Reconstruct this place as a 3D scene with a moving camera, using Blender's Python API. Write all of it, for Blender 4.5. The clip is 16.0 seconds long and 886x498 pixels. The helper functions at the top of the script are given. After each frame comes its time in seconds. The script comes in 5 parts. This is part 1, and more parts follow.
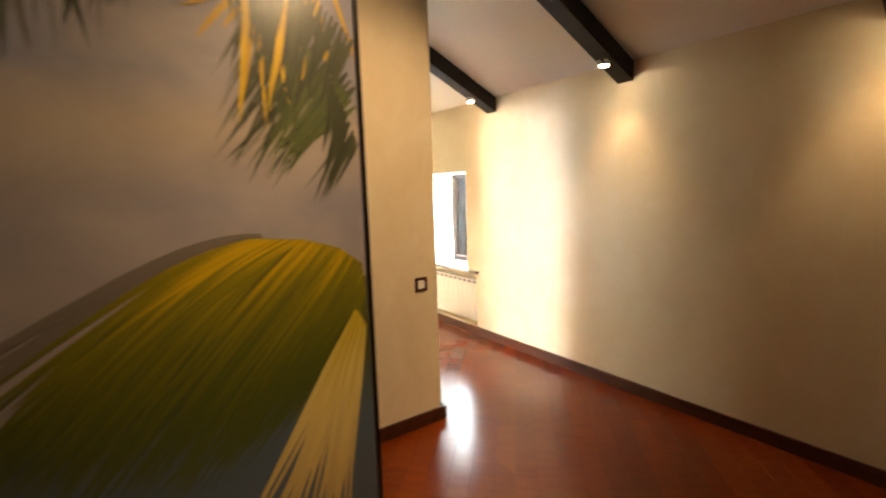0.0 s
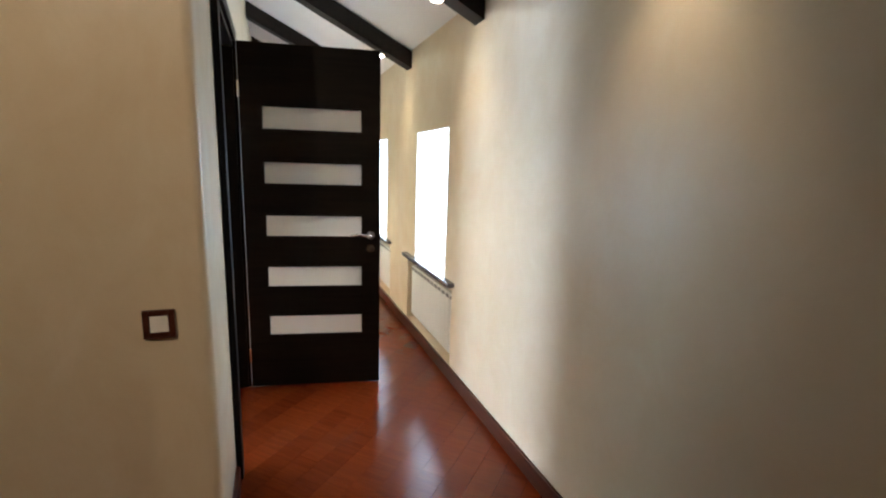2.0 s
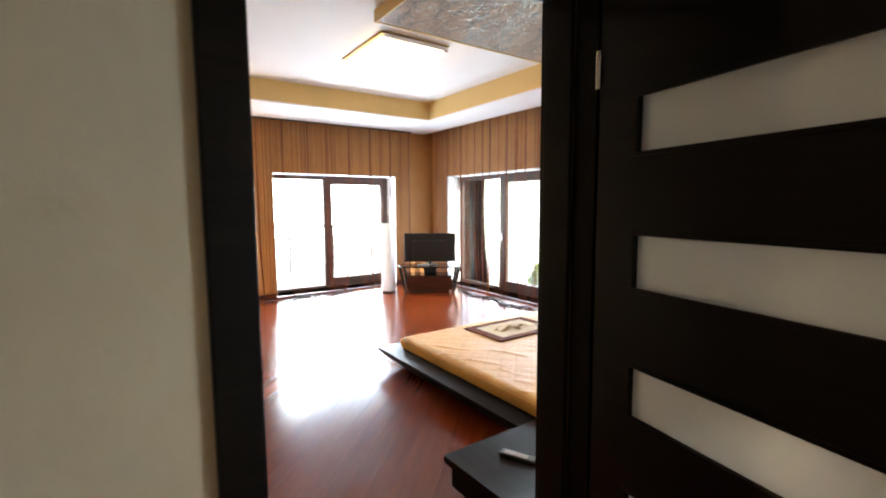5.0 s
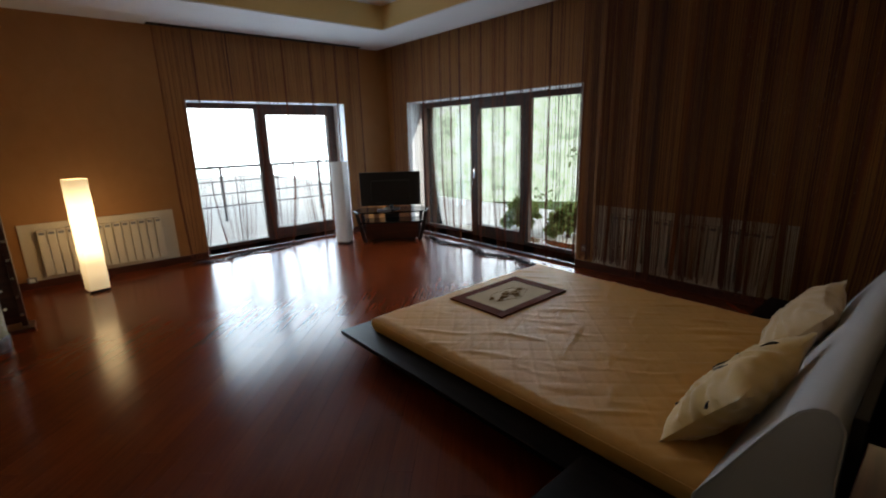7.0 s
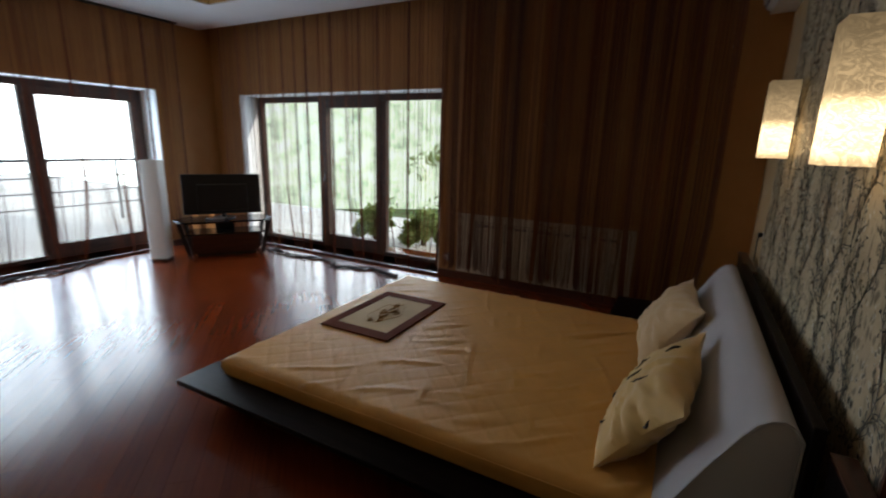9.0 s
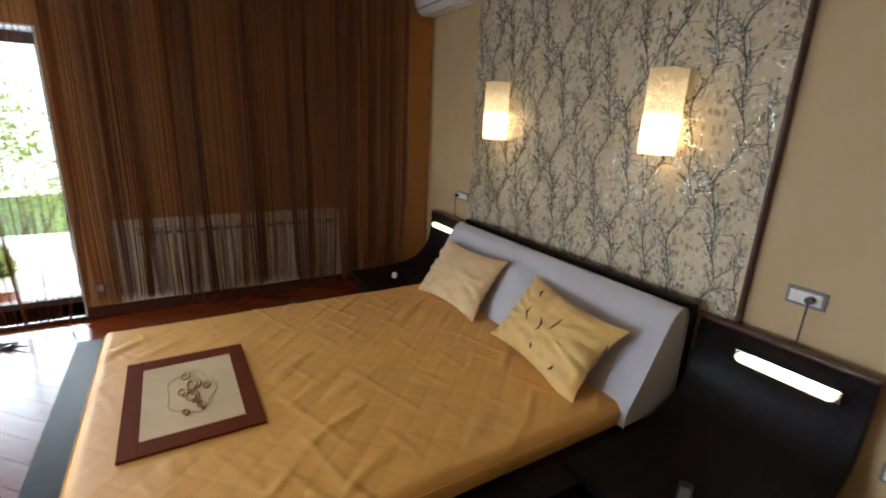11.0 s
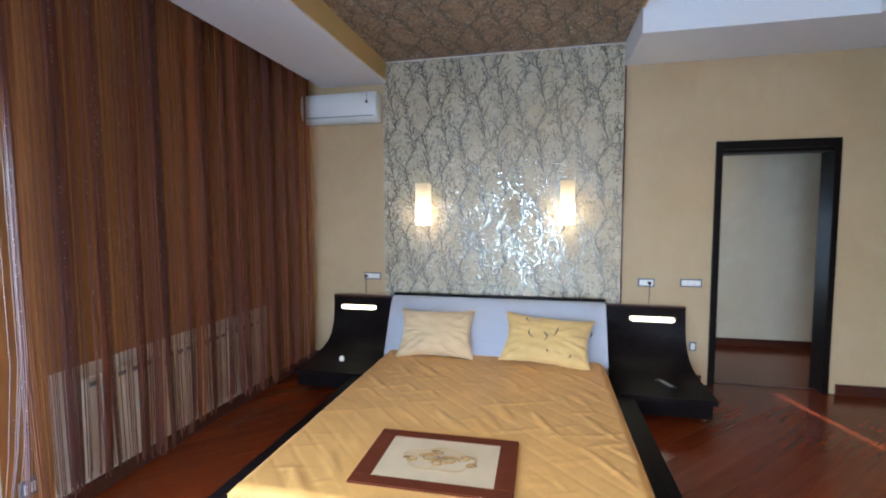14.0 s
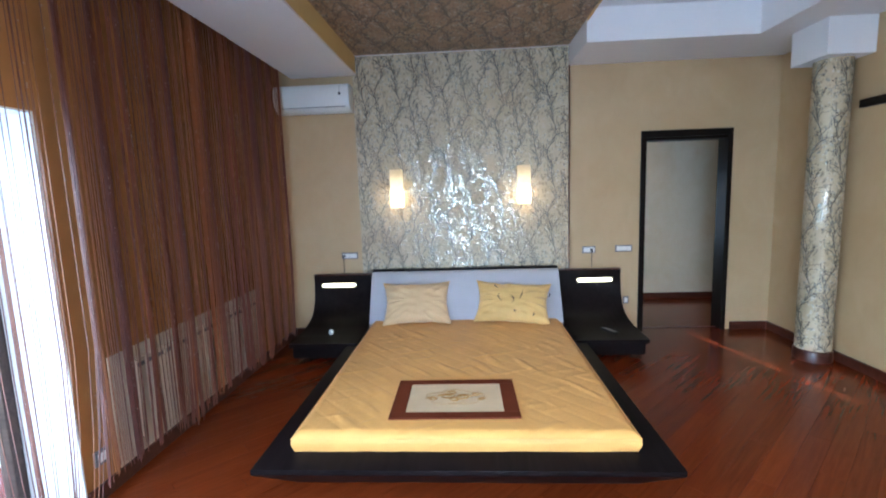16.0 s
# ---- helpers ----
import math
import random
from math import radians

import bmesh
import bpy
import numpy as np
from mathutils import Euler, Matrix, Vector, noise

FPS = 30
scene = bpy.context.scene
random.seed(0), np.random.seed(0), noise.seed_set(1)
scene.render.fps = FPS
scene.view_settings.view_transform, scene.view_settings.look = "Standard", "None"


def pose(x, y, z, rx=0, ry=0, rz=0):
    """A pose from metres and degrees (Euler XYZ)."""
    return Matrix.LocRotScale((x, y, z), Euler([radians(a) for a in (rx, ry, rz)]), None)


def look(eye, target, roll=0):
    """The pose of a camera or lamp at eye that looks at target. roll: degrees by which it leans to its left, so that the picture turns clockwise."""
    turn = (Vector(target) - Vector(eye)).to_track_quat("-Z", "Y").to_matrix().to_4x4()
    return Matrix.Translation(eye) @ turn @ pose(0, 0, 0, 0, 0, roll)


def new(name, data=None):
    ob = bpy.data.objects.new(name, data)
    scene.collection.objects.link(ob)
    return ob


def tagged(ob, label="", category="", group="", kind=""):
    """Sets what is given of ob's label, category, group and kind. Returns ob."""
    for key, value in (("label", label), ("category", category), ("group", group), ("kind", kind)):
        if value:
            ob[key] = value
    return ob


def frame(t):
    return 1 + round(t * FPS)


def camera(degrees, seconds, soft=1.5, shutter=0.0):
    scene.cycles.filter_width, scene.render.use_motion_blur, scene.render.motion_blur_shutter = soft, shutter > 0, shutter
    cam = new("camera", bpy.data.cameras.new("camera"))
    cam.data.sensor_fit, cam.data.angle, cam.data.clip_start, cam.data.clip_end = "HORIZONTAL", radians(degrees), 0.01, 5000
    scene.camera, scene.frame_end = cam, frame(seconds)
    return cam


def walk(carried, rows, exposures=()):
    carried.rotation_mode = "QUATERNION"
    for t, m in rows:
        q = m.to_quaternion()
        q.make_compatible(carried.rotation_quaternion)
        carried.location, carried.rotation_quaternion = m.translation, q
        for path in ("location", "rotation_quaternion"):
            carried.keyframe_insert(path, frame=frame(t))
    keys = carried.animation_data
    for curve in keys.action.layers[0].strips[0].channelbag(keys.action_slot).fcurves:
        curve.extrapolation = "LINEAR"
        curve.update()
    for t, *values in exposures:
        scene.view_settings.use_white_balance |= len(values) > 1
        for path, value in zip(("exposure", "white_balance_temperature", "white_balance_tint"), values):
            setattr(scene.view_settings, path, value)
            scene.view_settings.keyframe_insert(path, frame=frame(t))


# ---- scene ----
cam = camera(89.0, 16.0, 2.0, 0.4)
PATH = [
    (0, (5.54, -1.45, 1.486), (3.928, -0.297, 1.219), -1.8),
    (0.5, (5.315, -0.941, 1.478), (3.767, 0.299, 1.222), -0.7),
    (1, (5.149, -0.463, 1.451), (3.534, 0.692, 1.213), 2.0),
    (1.5, (4.928, -0.043, 1.425), (3.219, 0.95, 1.122), 2.1),
    (2, (4.747, 0.335, 1.394), (2.907, 1.03, 1.033), 1.8),
    (2.5, (4.493, 0.632, 1.371), (2.56, 1.016, 1.031), 1.9),
    (3, (4.107, 0.804, 1.36), (2.129, 0.799, 1.063), 1.9),
    (3.5, (3.775, 1.023, 1.389), (1.885, 0.428, 1.121), 3.2),
    (4, (3.418, 0.985, 1.373), (1.755, -0.118, 1.198), 3.2),
    (4.5, (3.089, 0.943, 1.425), (1.76, -0.544, 1.272), 1.0),
    (5.4, (2.72, 0.76, 1.46), (1.63, -0.92, 1.24), -0.5),
    (6.2, (2.47, 0.27, 1.47), (1.33, -1.27, 1.07), -1.4),
    (7, (2.451, -0.055, 1.49), (1.189, -1.526, 0.999), -1.5),
    (7.5, (2.45, -0.166, 1.522), (1.065, -1.51, 0.996), -1.0),
    (8, (2.467, -0.231, 1.543), (0.975, -1.459, 1.026), 0.0),
    (8.5, (2.436, -0.366, 1.488), (0.853, -1.484, 0.993), 0.7),
    (9, (2.347, -0.514, 1.438), (0.628, -1.427, 0.979), 1.6),
    (9.5, (2.255, -0.747, 1.435), (0.377, -1.284, 1.008), 2.4),
    (10, (2.236, -1.11, 1.425), (0.294, -1.102, 0.949), 3.8),
    (11.1, (2.02, -2.27, 1.53), (0.42, -1.20, 0.98), 2.4),
    (12.3, (1.473, -3.407, 1.59), (0.528, -1.739, 1.018), 0.6),
    (12.5, (1.327, -3.515, 1.602), (0.444, -1.83, 0.986), -1.0),
    (13, (0.922, -3.829, 1.673), (0.18, -2.03, 1.208), -3.1),
    (13.5, (0.68, -4.05, 1.595), (0.08, -2.15, 1.429), -1.5),
    (14, (0.455, -4.268, 1.49), (0.016, -2.322, 1.344), -0.3),
    (14.5, (0.318, -4.463, 1.526), (-0.01, -2.509, 1.246), -1.0),
    (15, (0.265, -4.63, 1.548), (0.008, -2.677, 1.203), -1.7),
    (15.5, (0.186, -4.75, 1.563), (0.003, -2.787, 1.223), -2.0),
    (16, (0.075, -4.831, 1.556), (-0.043, -2.85, 1.303), -1.9),
]
walk(cam, [(t, look(eye, target, roll)) for t, eye, target, roll in PATH],
     [(0, 4.05, 8000, 14), (0.8, 3.65, 6700, 12), (2, 3.1, 5700, 9), (2.5, 2.95, 5600, 9), (3, 2.95, 5700, 9), (4, 2.7, 6300, 9), (4.6, 2.45, 6500, 9), (6.7, -0.45, 6100, 7), (8, -0.5, 6100, 7), (9.4, -0.4, 6300, 9), (10, 0.1, 6500, 9), (12.3, 1.5, 5300, 8), (13, 1.6, 5150, 7), (14, 1.65, 4950, 6), (16, 1.55, 4950, 6)])
# ---- light ----
world = bpy.data.worlds.new("world")
scene.world = world
world.use_nodes = True
wn = world.node_tree
sky = wn.nodes.new("ShaderNodeTexSky")
sky.sky_type = "NISHITA"
sky.sun_disc = False
sky.sun_elevation = radians(24.5)
sky.sun_rotation = radians(-15)
wn.links.new(sky.outputs[0], wn.nodes["Background"].inputs[0])
wn.nodes["Background"].inputs[1].default_value = 0.15
sun = new("sun", bpy.data.lights.new("sun", "SUN"))
sun.data.energy, sun.data.angle, sun.data.color = 5.0, radians(0.5), (1.0, 0.93, 0.82)
sun.matrix_world = look((-2.6, 10, 4.6), (0, 0, 0))


def area_lamp(name, m, sx, sy, energy, color):
    ob = new(name, bpy.data.lights.new(name, "AREA"))
    ob.data.shape, ob.data.size, ob.data.size_y = "RECTANGLE", sx, sy
    ob.data.energy, ob.data.color = energy, color
    ob.matrix_world = m
    return ob


def spot_lamp(name, eye, target, energy, color, angle=70, blend=0.6, radius=0.03):
    ob = new(name, bpy.data.lights.new(name, "SPOT"))
    ob.data.energy, ob.data.color, ob.data.spot_size, ob.data.spot_blend = energy, color, radians(angle), blend
    ob.data.shadow_soft_size = radius
    ob.matrix_world = look(eye, target)
    return ob


def point_lamp(name, at, energy, color, radius=0.05):
    ob = new(name, bpy.data.lights.new(name, "POINT"))
    ob.data.energy, ob.data.color, ob.data.shadow_soft_size = energy, color, radius
    ob.location = at
    return ob


SKYBLUE, WARM = (0.66, 0.83, 1.0), (1.0, 0.66, 0.32)
# skylight that falls through the windows
area_lamp("sky_window_left", look((-0.02, -6.64, 1.0), (-0.02, 0, 0.9)), 2.0, 1.8, 60, SKYBLUE)
area_lamp("sky_window_right", look((-2.14, -4.36, 1.0), (5, -4.36, 0.9)), 2.9, 1.8, 24, SKYBLUE)
area_lamp("sky_corridor_near", look((1.64, 1.70, 1.15), (1.64, 0, 1.0)), 0.66, 0.95, 4.5, SKYBLUE)
area_lamp("sky_corridor_far", look((-0.02, 1.70, 1.15), (-0.02, 0, 1.0)), 0.62, 0.95, 4.5, SKYBLUE)


# ---- materials ----
class Nodes:
    def __init__(self, name):
        self.mat = bpy.data.materials.new(name)
        self.mat.use_nodes = True
        self.t = self.mat.node_tree
        self.b = self.t.nodes["Principled BSDF"]
        self.out = self.t.nodes["Material Output"]

    def add(self, kind, **values):
        n = self.t.nodes.new("ShaderNode" + kind)
        for key, value in values.items():
            key = key.replace("_", " ")
            if key in n.inputs:
                self.put(n.inputs[key], value)
        return n

    def put(self, socket, value):
        if isinstance(value, bpy.types.NodeSocket):
            self.t.links.new(value, socket)
        else:
            if isinstance(value, tuple) and len(value) == 3 and socket.type == "RGBA":
                value = (*value, 1)
            socket.default_value = value

    def coords(self, scale=(1, 1, 1), rot=(0, 0, 0), kind="Object"):
        c = self.add("TexCoord")
        m = self.add("Mapping", Vector=c.outputs[kind])
        m.inputs["Scale"].default_value, m.inputs["Rotation"].default_value = scale, rot
        return m.outputs[0]

    def noise(self, vec, scale, detail=4, rough=0.6, distort=0.0):
        n = self.add("TexNoise", Vector=vec, Scale=scale, Detail=detail, Roughness=rough, Distortion=distort)
        return n.outputs["Fac"]

    def ramp(self, fac, stops, ease="LINEAR"):
        n = self.add("ValToRGB", Fac=fac)
        n.color_ramp.interpolation = ease
        while len(n.color_ramp.elements) < len(stops):
            n.color_ramp.elements.new(0.5)
        for e, (p, c) in zip(n.color_ramp.elements, stops):
            e.position = p
            e.color = (c, c, c, 1) if isinstance(c, (int, float)) else (*c, 1)
        return n.outputs["Color"]

    def mix(self, fac, a, b, how="MIX"):
        n = self.t.nodes.new("ShaderNodeMix")
        n.data_type, n.blend_type = "RGBA", how
        self.put(n.inputs[0], fac)
        self.put(n.inputs[6], a)
        self.put(n.inputs[7], b)
        return n.outputs[2]

    def math(self, op, a, b=0.0):
        n = self.t.nodes.new("ShaderNodeMath")
        n.operation = op
        self.put(n.inputs[0], a)
        self.put(n.inputs[1], b)
        return n.outputs[0]

    def bump(self, height, strength, distance=0.01):
        n = self.add("Bump", Height=height, Strength=strength, Distance=distance)
        self.put(self.b.inputs["Normal"], n.outputs[0])

    def set(self, **values):
        for key, value in values.items():
            self.put(self.b.inputs[key.replace("_", " ")], value)
        return self.mat


def shade(c, k):
    return tuple(v * k for v in c)


def plain(name, color, rough=0.5, metal=0.0, vary=0.12, scale=6.0, bump=0.0, grain=60.0, **more):
    n = Nodes(name)
    v = n.coords()
    f = n.mix(0.35, n.noise(v, scale), n.noise(v, grain, 3))
    col = n.mix(n.ramp(f, [(0.3, 0.0), (0.7, 1.0)]), shade(color, 1 - vary), shade(color, 1 + vary))
    if bump:
        n.bump(n.noise(v, grain, 4), bump, 0.004)
    rr = n.add("MapRange", Value=n.noise(v, scale * 1.7), To_Min=max(rough - 0.06, 0.02), To_Max=rough + 0.08)
    return n.set(Base_Color=col, Roughness=rr.outputs[0], Metallic=metal, **more)


def plaster_mat(name, c0, c1, c2, rough=0.55):
    """Venetian plaster: broad cloudy patches, fine trowel relief, slight sheen."""
    n = Nodes(name)
    v = n.coords()
    broad = n.ramp(n.noise(v, 1.1, 5, 0.55, 0.4), [(0.32, 0.0), (0.68, 1.0)])
    mid = n.ramp(n.noise(n.coords((1, 1, 0.7)), 5.0, 6, 0.65, 0.8), [(0.3, 0.0), (0.75, 1.0)])
    col = n.mix(broad, c0, c1)
    col = n.mix(n.math("MULTIPLY", mid, 0.45), col, c2)
    n.bump(n.mix(0.4, n.noise(v, 14, 6, 0.6, 0.6), n.noise(v, 90, 4)), 0.12, 0.01)
    rr = n.add("MapRange", Value=mid, To_Min=rough - 0.08, To_Max=rough + 0.1)
    return n.set(Base_Color=col, Roughness=rr.outputs[0])


def parquet_mat(name):
    n = Nodes(name)
    info = n.add("ObjectInfo").outputs["Random"]
    isle = n.add("NewGeometry").outputs["Random Per Island"]
    tone = n.math("FRACT", n.math("ADD", info, isle), 0.0)
    v = n.coords((1, 1, 1), (0, 0, radians(-PLANK_TURN)))
    stretch = n.add("Mapping", Vector=v)
    stretch.inputs["Scale"].default_value = (2.2, 38, 38)
    shift = n.add("CombineXYZ", X=n.math("MULTIPLY", tone, 37.0), Y=n.math("MULTIPLY", tone, 11.0))
    n.t.links.new(shift.outputs[0], stretch.inputs["Location"])
    grain = n.noise(stretch.outputs[0], 1.0, 7, 0.62, 0.9)
    pores = n.noise(stretch.outputs[0], 7.0, 3, 0.7)
    col = n.mix(n.ramp(grain, [(0.25, 0.0), (0.75, 1.0)]), (0.080, 0.012, 0.0025), (0.19, 0.033, 0.0065))
    col = n.mix(n.math("MULTIPLY", n.ramp(pores, [(0.55, 0.0), (0.75, 1.0)]), 0.35), col, (0.045, 0.009, 0.004))
    col = n.mix(0.4, col, n.mix(tone, (0.095, 0.015, 0.003), (0.19, 0.034, 0.007)))
    n.bump(n.noise(v, 2.5, 2), 0.03, 0.004)
    rr = n.add("MapRange", Value=n.noise(v, 4.0, 5), To_Min=0.15, To_Max=0.23)
    return n.set(Base_Color=col, Roughness=rr.outputs[0], Specular_IOR_Level=0.33)


def wood_mat(name, dark, light, rough=0.35, turn=(0, 0, 0), scale=(1.5, 26, 26), gloss=0.0, spec=0.3):
    n = Nodes(name)
    v = n.coords(scale, turn)
    grain = n.noise(v, 1.0, 6, 0.62, 1.0)
    col = n.mix(n.ramp(grain, [(0.3, 0.0), (0.72, 1.0)]), dark, light)
    n.bump(grain, 0.12, 0.003)
    return n.set(Base_Color=col, Roughness=rough, Coat_Weight=gloss, Coat_Roughness=0.15, Specular_IOR_Level=spec)


def branch_mat(name, ceiling=False):
    """Wallpaper ground: pale metallic blossoms and faint leaves on grey-beige, on a darker brown for the ceiling."""
    n = Nodes(name)
    v = n.coords()
    warp = n.add("TexNoise", Vector=v, Scale=9.0, Detail=2.0)
    wv = n.add("VectorMath", Vector=warp.outputs["Color"])
    wv.operation = "SCALE"
    wv.inputs["Scale"].default_value = 0.10
    moved = n.add("VectorMath", Vector=v)
    moved.operation = "ADD"
    n.t.links.new(wv.outputs[0], moved.inputs[1])
    bud = n.add("TexVoronoi", Vector=moved.outputs[0], Scale=30.0)
    blossom = n.math("MULTIPLY", n.ramp(bud.outputs["Distance"], [(0.26, 1.0), (0.40, 0.0)]), n.ramp(n.noise(v, 5.0, 3), [(0.42, 0.0), (0.54, 1.0)]))
    seed = n.add("TexVoronoi", Vector=moved.outputs[0], Scale=44.0)
    leafy = n.math("MULTIPLY", n.ramp(seed.outputs["Distance"], [(0.16, 1.0), (0.24, 0.0)]), n.ramp(n.noise(v, 7.0, 3), [(0.50, 0.0), (0.58, 1.0)]))
    for lean, many, seed_at in ((0.6, 1.0, 3.0), (-0.5, 1.25, 8.0)):
        # slim leaves, leaning to either side of the stems
        lv = n.add("Mapping", Vector=moved.outputs[0])
        lv.inputs["Location"].default_value = (seed_at, seed_at, seed_at)
        lv.inputs["Rotation"].default_value = (0, lean, 0) if not ceiling else (0, 0, lean)
        lv.inputs["Scale"].default_value = (34 * many, 34 * many, 13 * many) if not ceiling else (34 * many, 13 * many, 34 * many)
        leaf = n.add("TexVoronoi", Vector=lv.outputs[0], Scale=1.0)
        gate = n.ramp(n.noise(lv.outputs[0], 0.22, 2), [(0.42, 0.0), (0.50, 1.0)])
        leafy = n.math("MAXIMUM", leafy, n.math("MULTIPLY", n.ramp(leaf.outputs["Distance"], [(0.22, 0.8), (0.36, 0.0)]), gate))
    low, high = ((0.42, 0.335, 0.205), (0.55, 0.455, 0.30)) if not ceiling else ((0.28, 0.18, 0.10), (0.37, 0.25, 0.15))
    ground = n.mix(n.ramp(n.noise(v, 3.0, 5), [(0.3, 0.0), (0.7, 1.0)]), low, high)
    col = n.mix(blossom, ground, (0.60, 0.56, 0.45))
    col = n.mix(n.math("MULTIPLY", leafy, 0.7), col, (0.075, 0.062, 0.046))
    n.bump(n.mix(0.5, blossom, n.noise(v, 40.0, 4)), 0.6, 0.006)
    rr = n.mix(blossom, (0.56, 0.56, 0.56), (0.20, 0.20, 0.20))
    return n.set(Base_Color=col, Roughness=rr, Metallic=n.math("ADD", n.math("MULTIPLY", blossom, 0.5), 0.0), Specular_IOR_Level=0.3)


def fabric_mat(name, color, rough=0.75, weave=260.0, sheen=0.3, bump=0.15, vary=0.1, folds=0.0, spec=0.3):
    n = Nodes(name)
    v = n.coords()
    w = n.noise(v, weave, 2)
    broad = n.noise(v, 5.0, 4)
    col = n.mix(n.ramp(broad, [(0.3, 0.0), (0.7, 1.0)]), shade(color, 1 - vary), shade(color, 1 + vary))
    height = w
    if folds:
        height = n.mix(0.85, w, n.noise(n.coords((1, 1, 1), (0, 0, 0.6)), 6.0, 5, 0.55, 1.6))
    n.bump(height, max(bump, folds), 0.012 if folds else 0.002)
    return n.set(Base_Color=col, Roughness=rough, Sheen_Weight=sheen, Specular_IOR_Level=spec)


def glow_mat(name, color, strength, base=(0.8, 0.75, 0.65)):
    n = Nodes(name)
    return n.set(Base_Color=base, Roughness=0.6, Emission_Color=color, Emission_Strength=strength)


def paper_glow_mat(name, color, low, high):
    """A lit paper shade: brighter where the bulb sits, crumpled fibres."""
    n = Nodes(name)
    v = n.coords()
    fib = n.ramp(n.noise(n.coords((1, 1, 1.8)), 16.0, 4, 0.55, 2.5), [(0.40, 1.0), (0.48, 0.55), (0.52, 0.55), (0.60, 1.0)])
    sep = n.add("SeparateXYZ", Vector=n.add("TexCoord").outputs["Generated"])
    hot = n.ramp(sep.outputs["Z"], [(0.0, 0.35), (0.12, 0.9), (0.34, 1.0), (0.54, 0.16), (1.0, 0.04)], "EASE")
    power = n.add("MapRange", Value=n.math("MULTIPLY", hot, fib), To_Min=low, To_Max=high)
    n.bump(fib, 0.3, 0.004)
    return n.set(Base_Color=(0.78, 0.7, 0.56), Roughness=0.7, Emission_Color=color, Emission_Strength=power.outputs[0])


def glass_mat(name, tint=(0.95, 0.97, 0.97)):
    n = Nodes(name)
    g = n.add("BsdfTransparent", Color=tint)
    s = n.add("BsdfGlossy", Roughness=0.02)
    f = n.add("Fresnel", IOR=1.3)
    m = n.add("MixShader", Fac=f.outputs[0])
    n.t.links.new(g.outputs[0], m.inputs[1])
    n.t.links.new(s.outputs[0], m.inputs[2])
    n.t.links.new(m.outputs[0], n.out.inputs[0])
    return n.mat


PLANK_TURN = 45
M_PARQUET = parquet_mat("parquet")
M_CREAM = plaster_mat("cream_plaster", (0.61, 0.51, 0.35), (0.71, 0.62, 0.47), (0.56, 0.41, 0.22), 0.40)
M_BEIGE = plaster_mat("beige_plaster", (0.47, 0.325, 0.160), (0.53, 0.38, 0.205), (0.44, 0.30, 0.135), 0.6)
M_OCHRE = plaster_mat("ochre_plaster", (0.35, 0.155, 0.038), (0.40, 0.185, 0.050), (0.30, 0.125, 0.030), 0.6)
M_WHITE = plain("white_paint", (0.78, 0.77, 0.75), 0.6, vary=0.03, scale=2.0, bump=0.05)
M_CEIL = plain("ceiling_paint", (0.76, 0.74, 0.73), 0.7, vary=0.03, scale=1.5, bump=0.04)
M_COVE = plain("ochre_trim", (0.60, 0.42, 0.16), 0.6, vary=0.06, scale=2.0)
M_WENGE = wood_mat("wenge", (0.004, 0.003, 0.0025), (0.011, 0.007, 0.005), 0.42, (0, radians(90), 0), spec=0.12)
M_BEAM = wood_mat("dark_beam", (0.006, 0.004, 0.003), (0.020, 0.012, 0.009), 0.55, (0, 0, radians(90)))
M_SKIRT = wood_mat("skirting", (0.035, 0.010, 0.006), (0.085, 0.026, 0.014), 0.3, gloss=0.2)
M_PAPER = branch_mat("branch_wallpaper")
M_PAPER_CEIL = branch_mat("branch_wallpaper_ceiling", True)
M_GLASS = glass_mat("window_glass")
M_RADIATOR = plain("radiator_enamel", (0.78, 0.77, 0.73), 0.3, vary=0.02)
M_FRAME = wood_mat("window_frame", (0.035, 0.022, 0.018), (0.085, 0.055, 0.045), 0.4, (0, radians(90), 0))
M_STONE = plain("sill_stone", (0.10, 0.095, 0.10), 0.2, vary=0.3, scale=30.0)
M_CHROME = plain("chrome", (0.7, 0.7, 0.7), 0.18, 1.0, vary=0.03)
M_BLACK = plain("black_plastic", (0.012, 0.012, 0.013), 0.3, vary=0.1)


# ---- mesh helpers ----
def box(bm, x0, x1, y0, y1, z0, z1, m=None, bevel=0.0):
    vs = [bm.verts.new(p) for p in ((x0, y0, z0), (x1, y0, z0), (x1, y1, z0), (x0, y1, z0), (x0, y0, z1), (x1, y0, z1), (x1, y1, z1), (x0, y1, z1))]
    fs = [bm.faces.new([vs[i] for i in f]) for f in ((3, 2, 1, 0), (4, 5, 6, 7), (0, 1, 5, 4), (1, 2, 6, 5), (2, 3, 7, 6), (3, 0, 4, 7))]
    if bevel:
        es = list({e for f in fs for e in f.edges})
        vs = list({v for f in bmesh.ops.bevel(bm, geom=es, offset=bevel, segments=2, profile=0.6, affect="EDGES")["faces"] for v in f.verts} | {v for v in vs if v.is_valid})
    if m is not None:
        bmesh.ops.transform(bm, matrix=m, verts=[v for v in vs if v.is_valid])
    return vs


def boxes(*rows, bevel=0.0):
    bm = bmesh.new()
    for r in rows:
        box(bm, *r, bevel=bevel)
    return bm


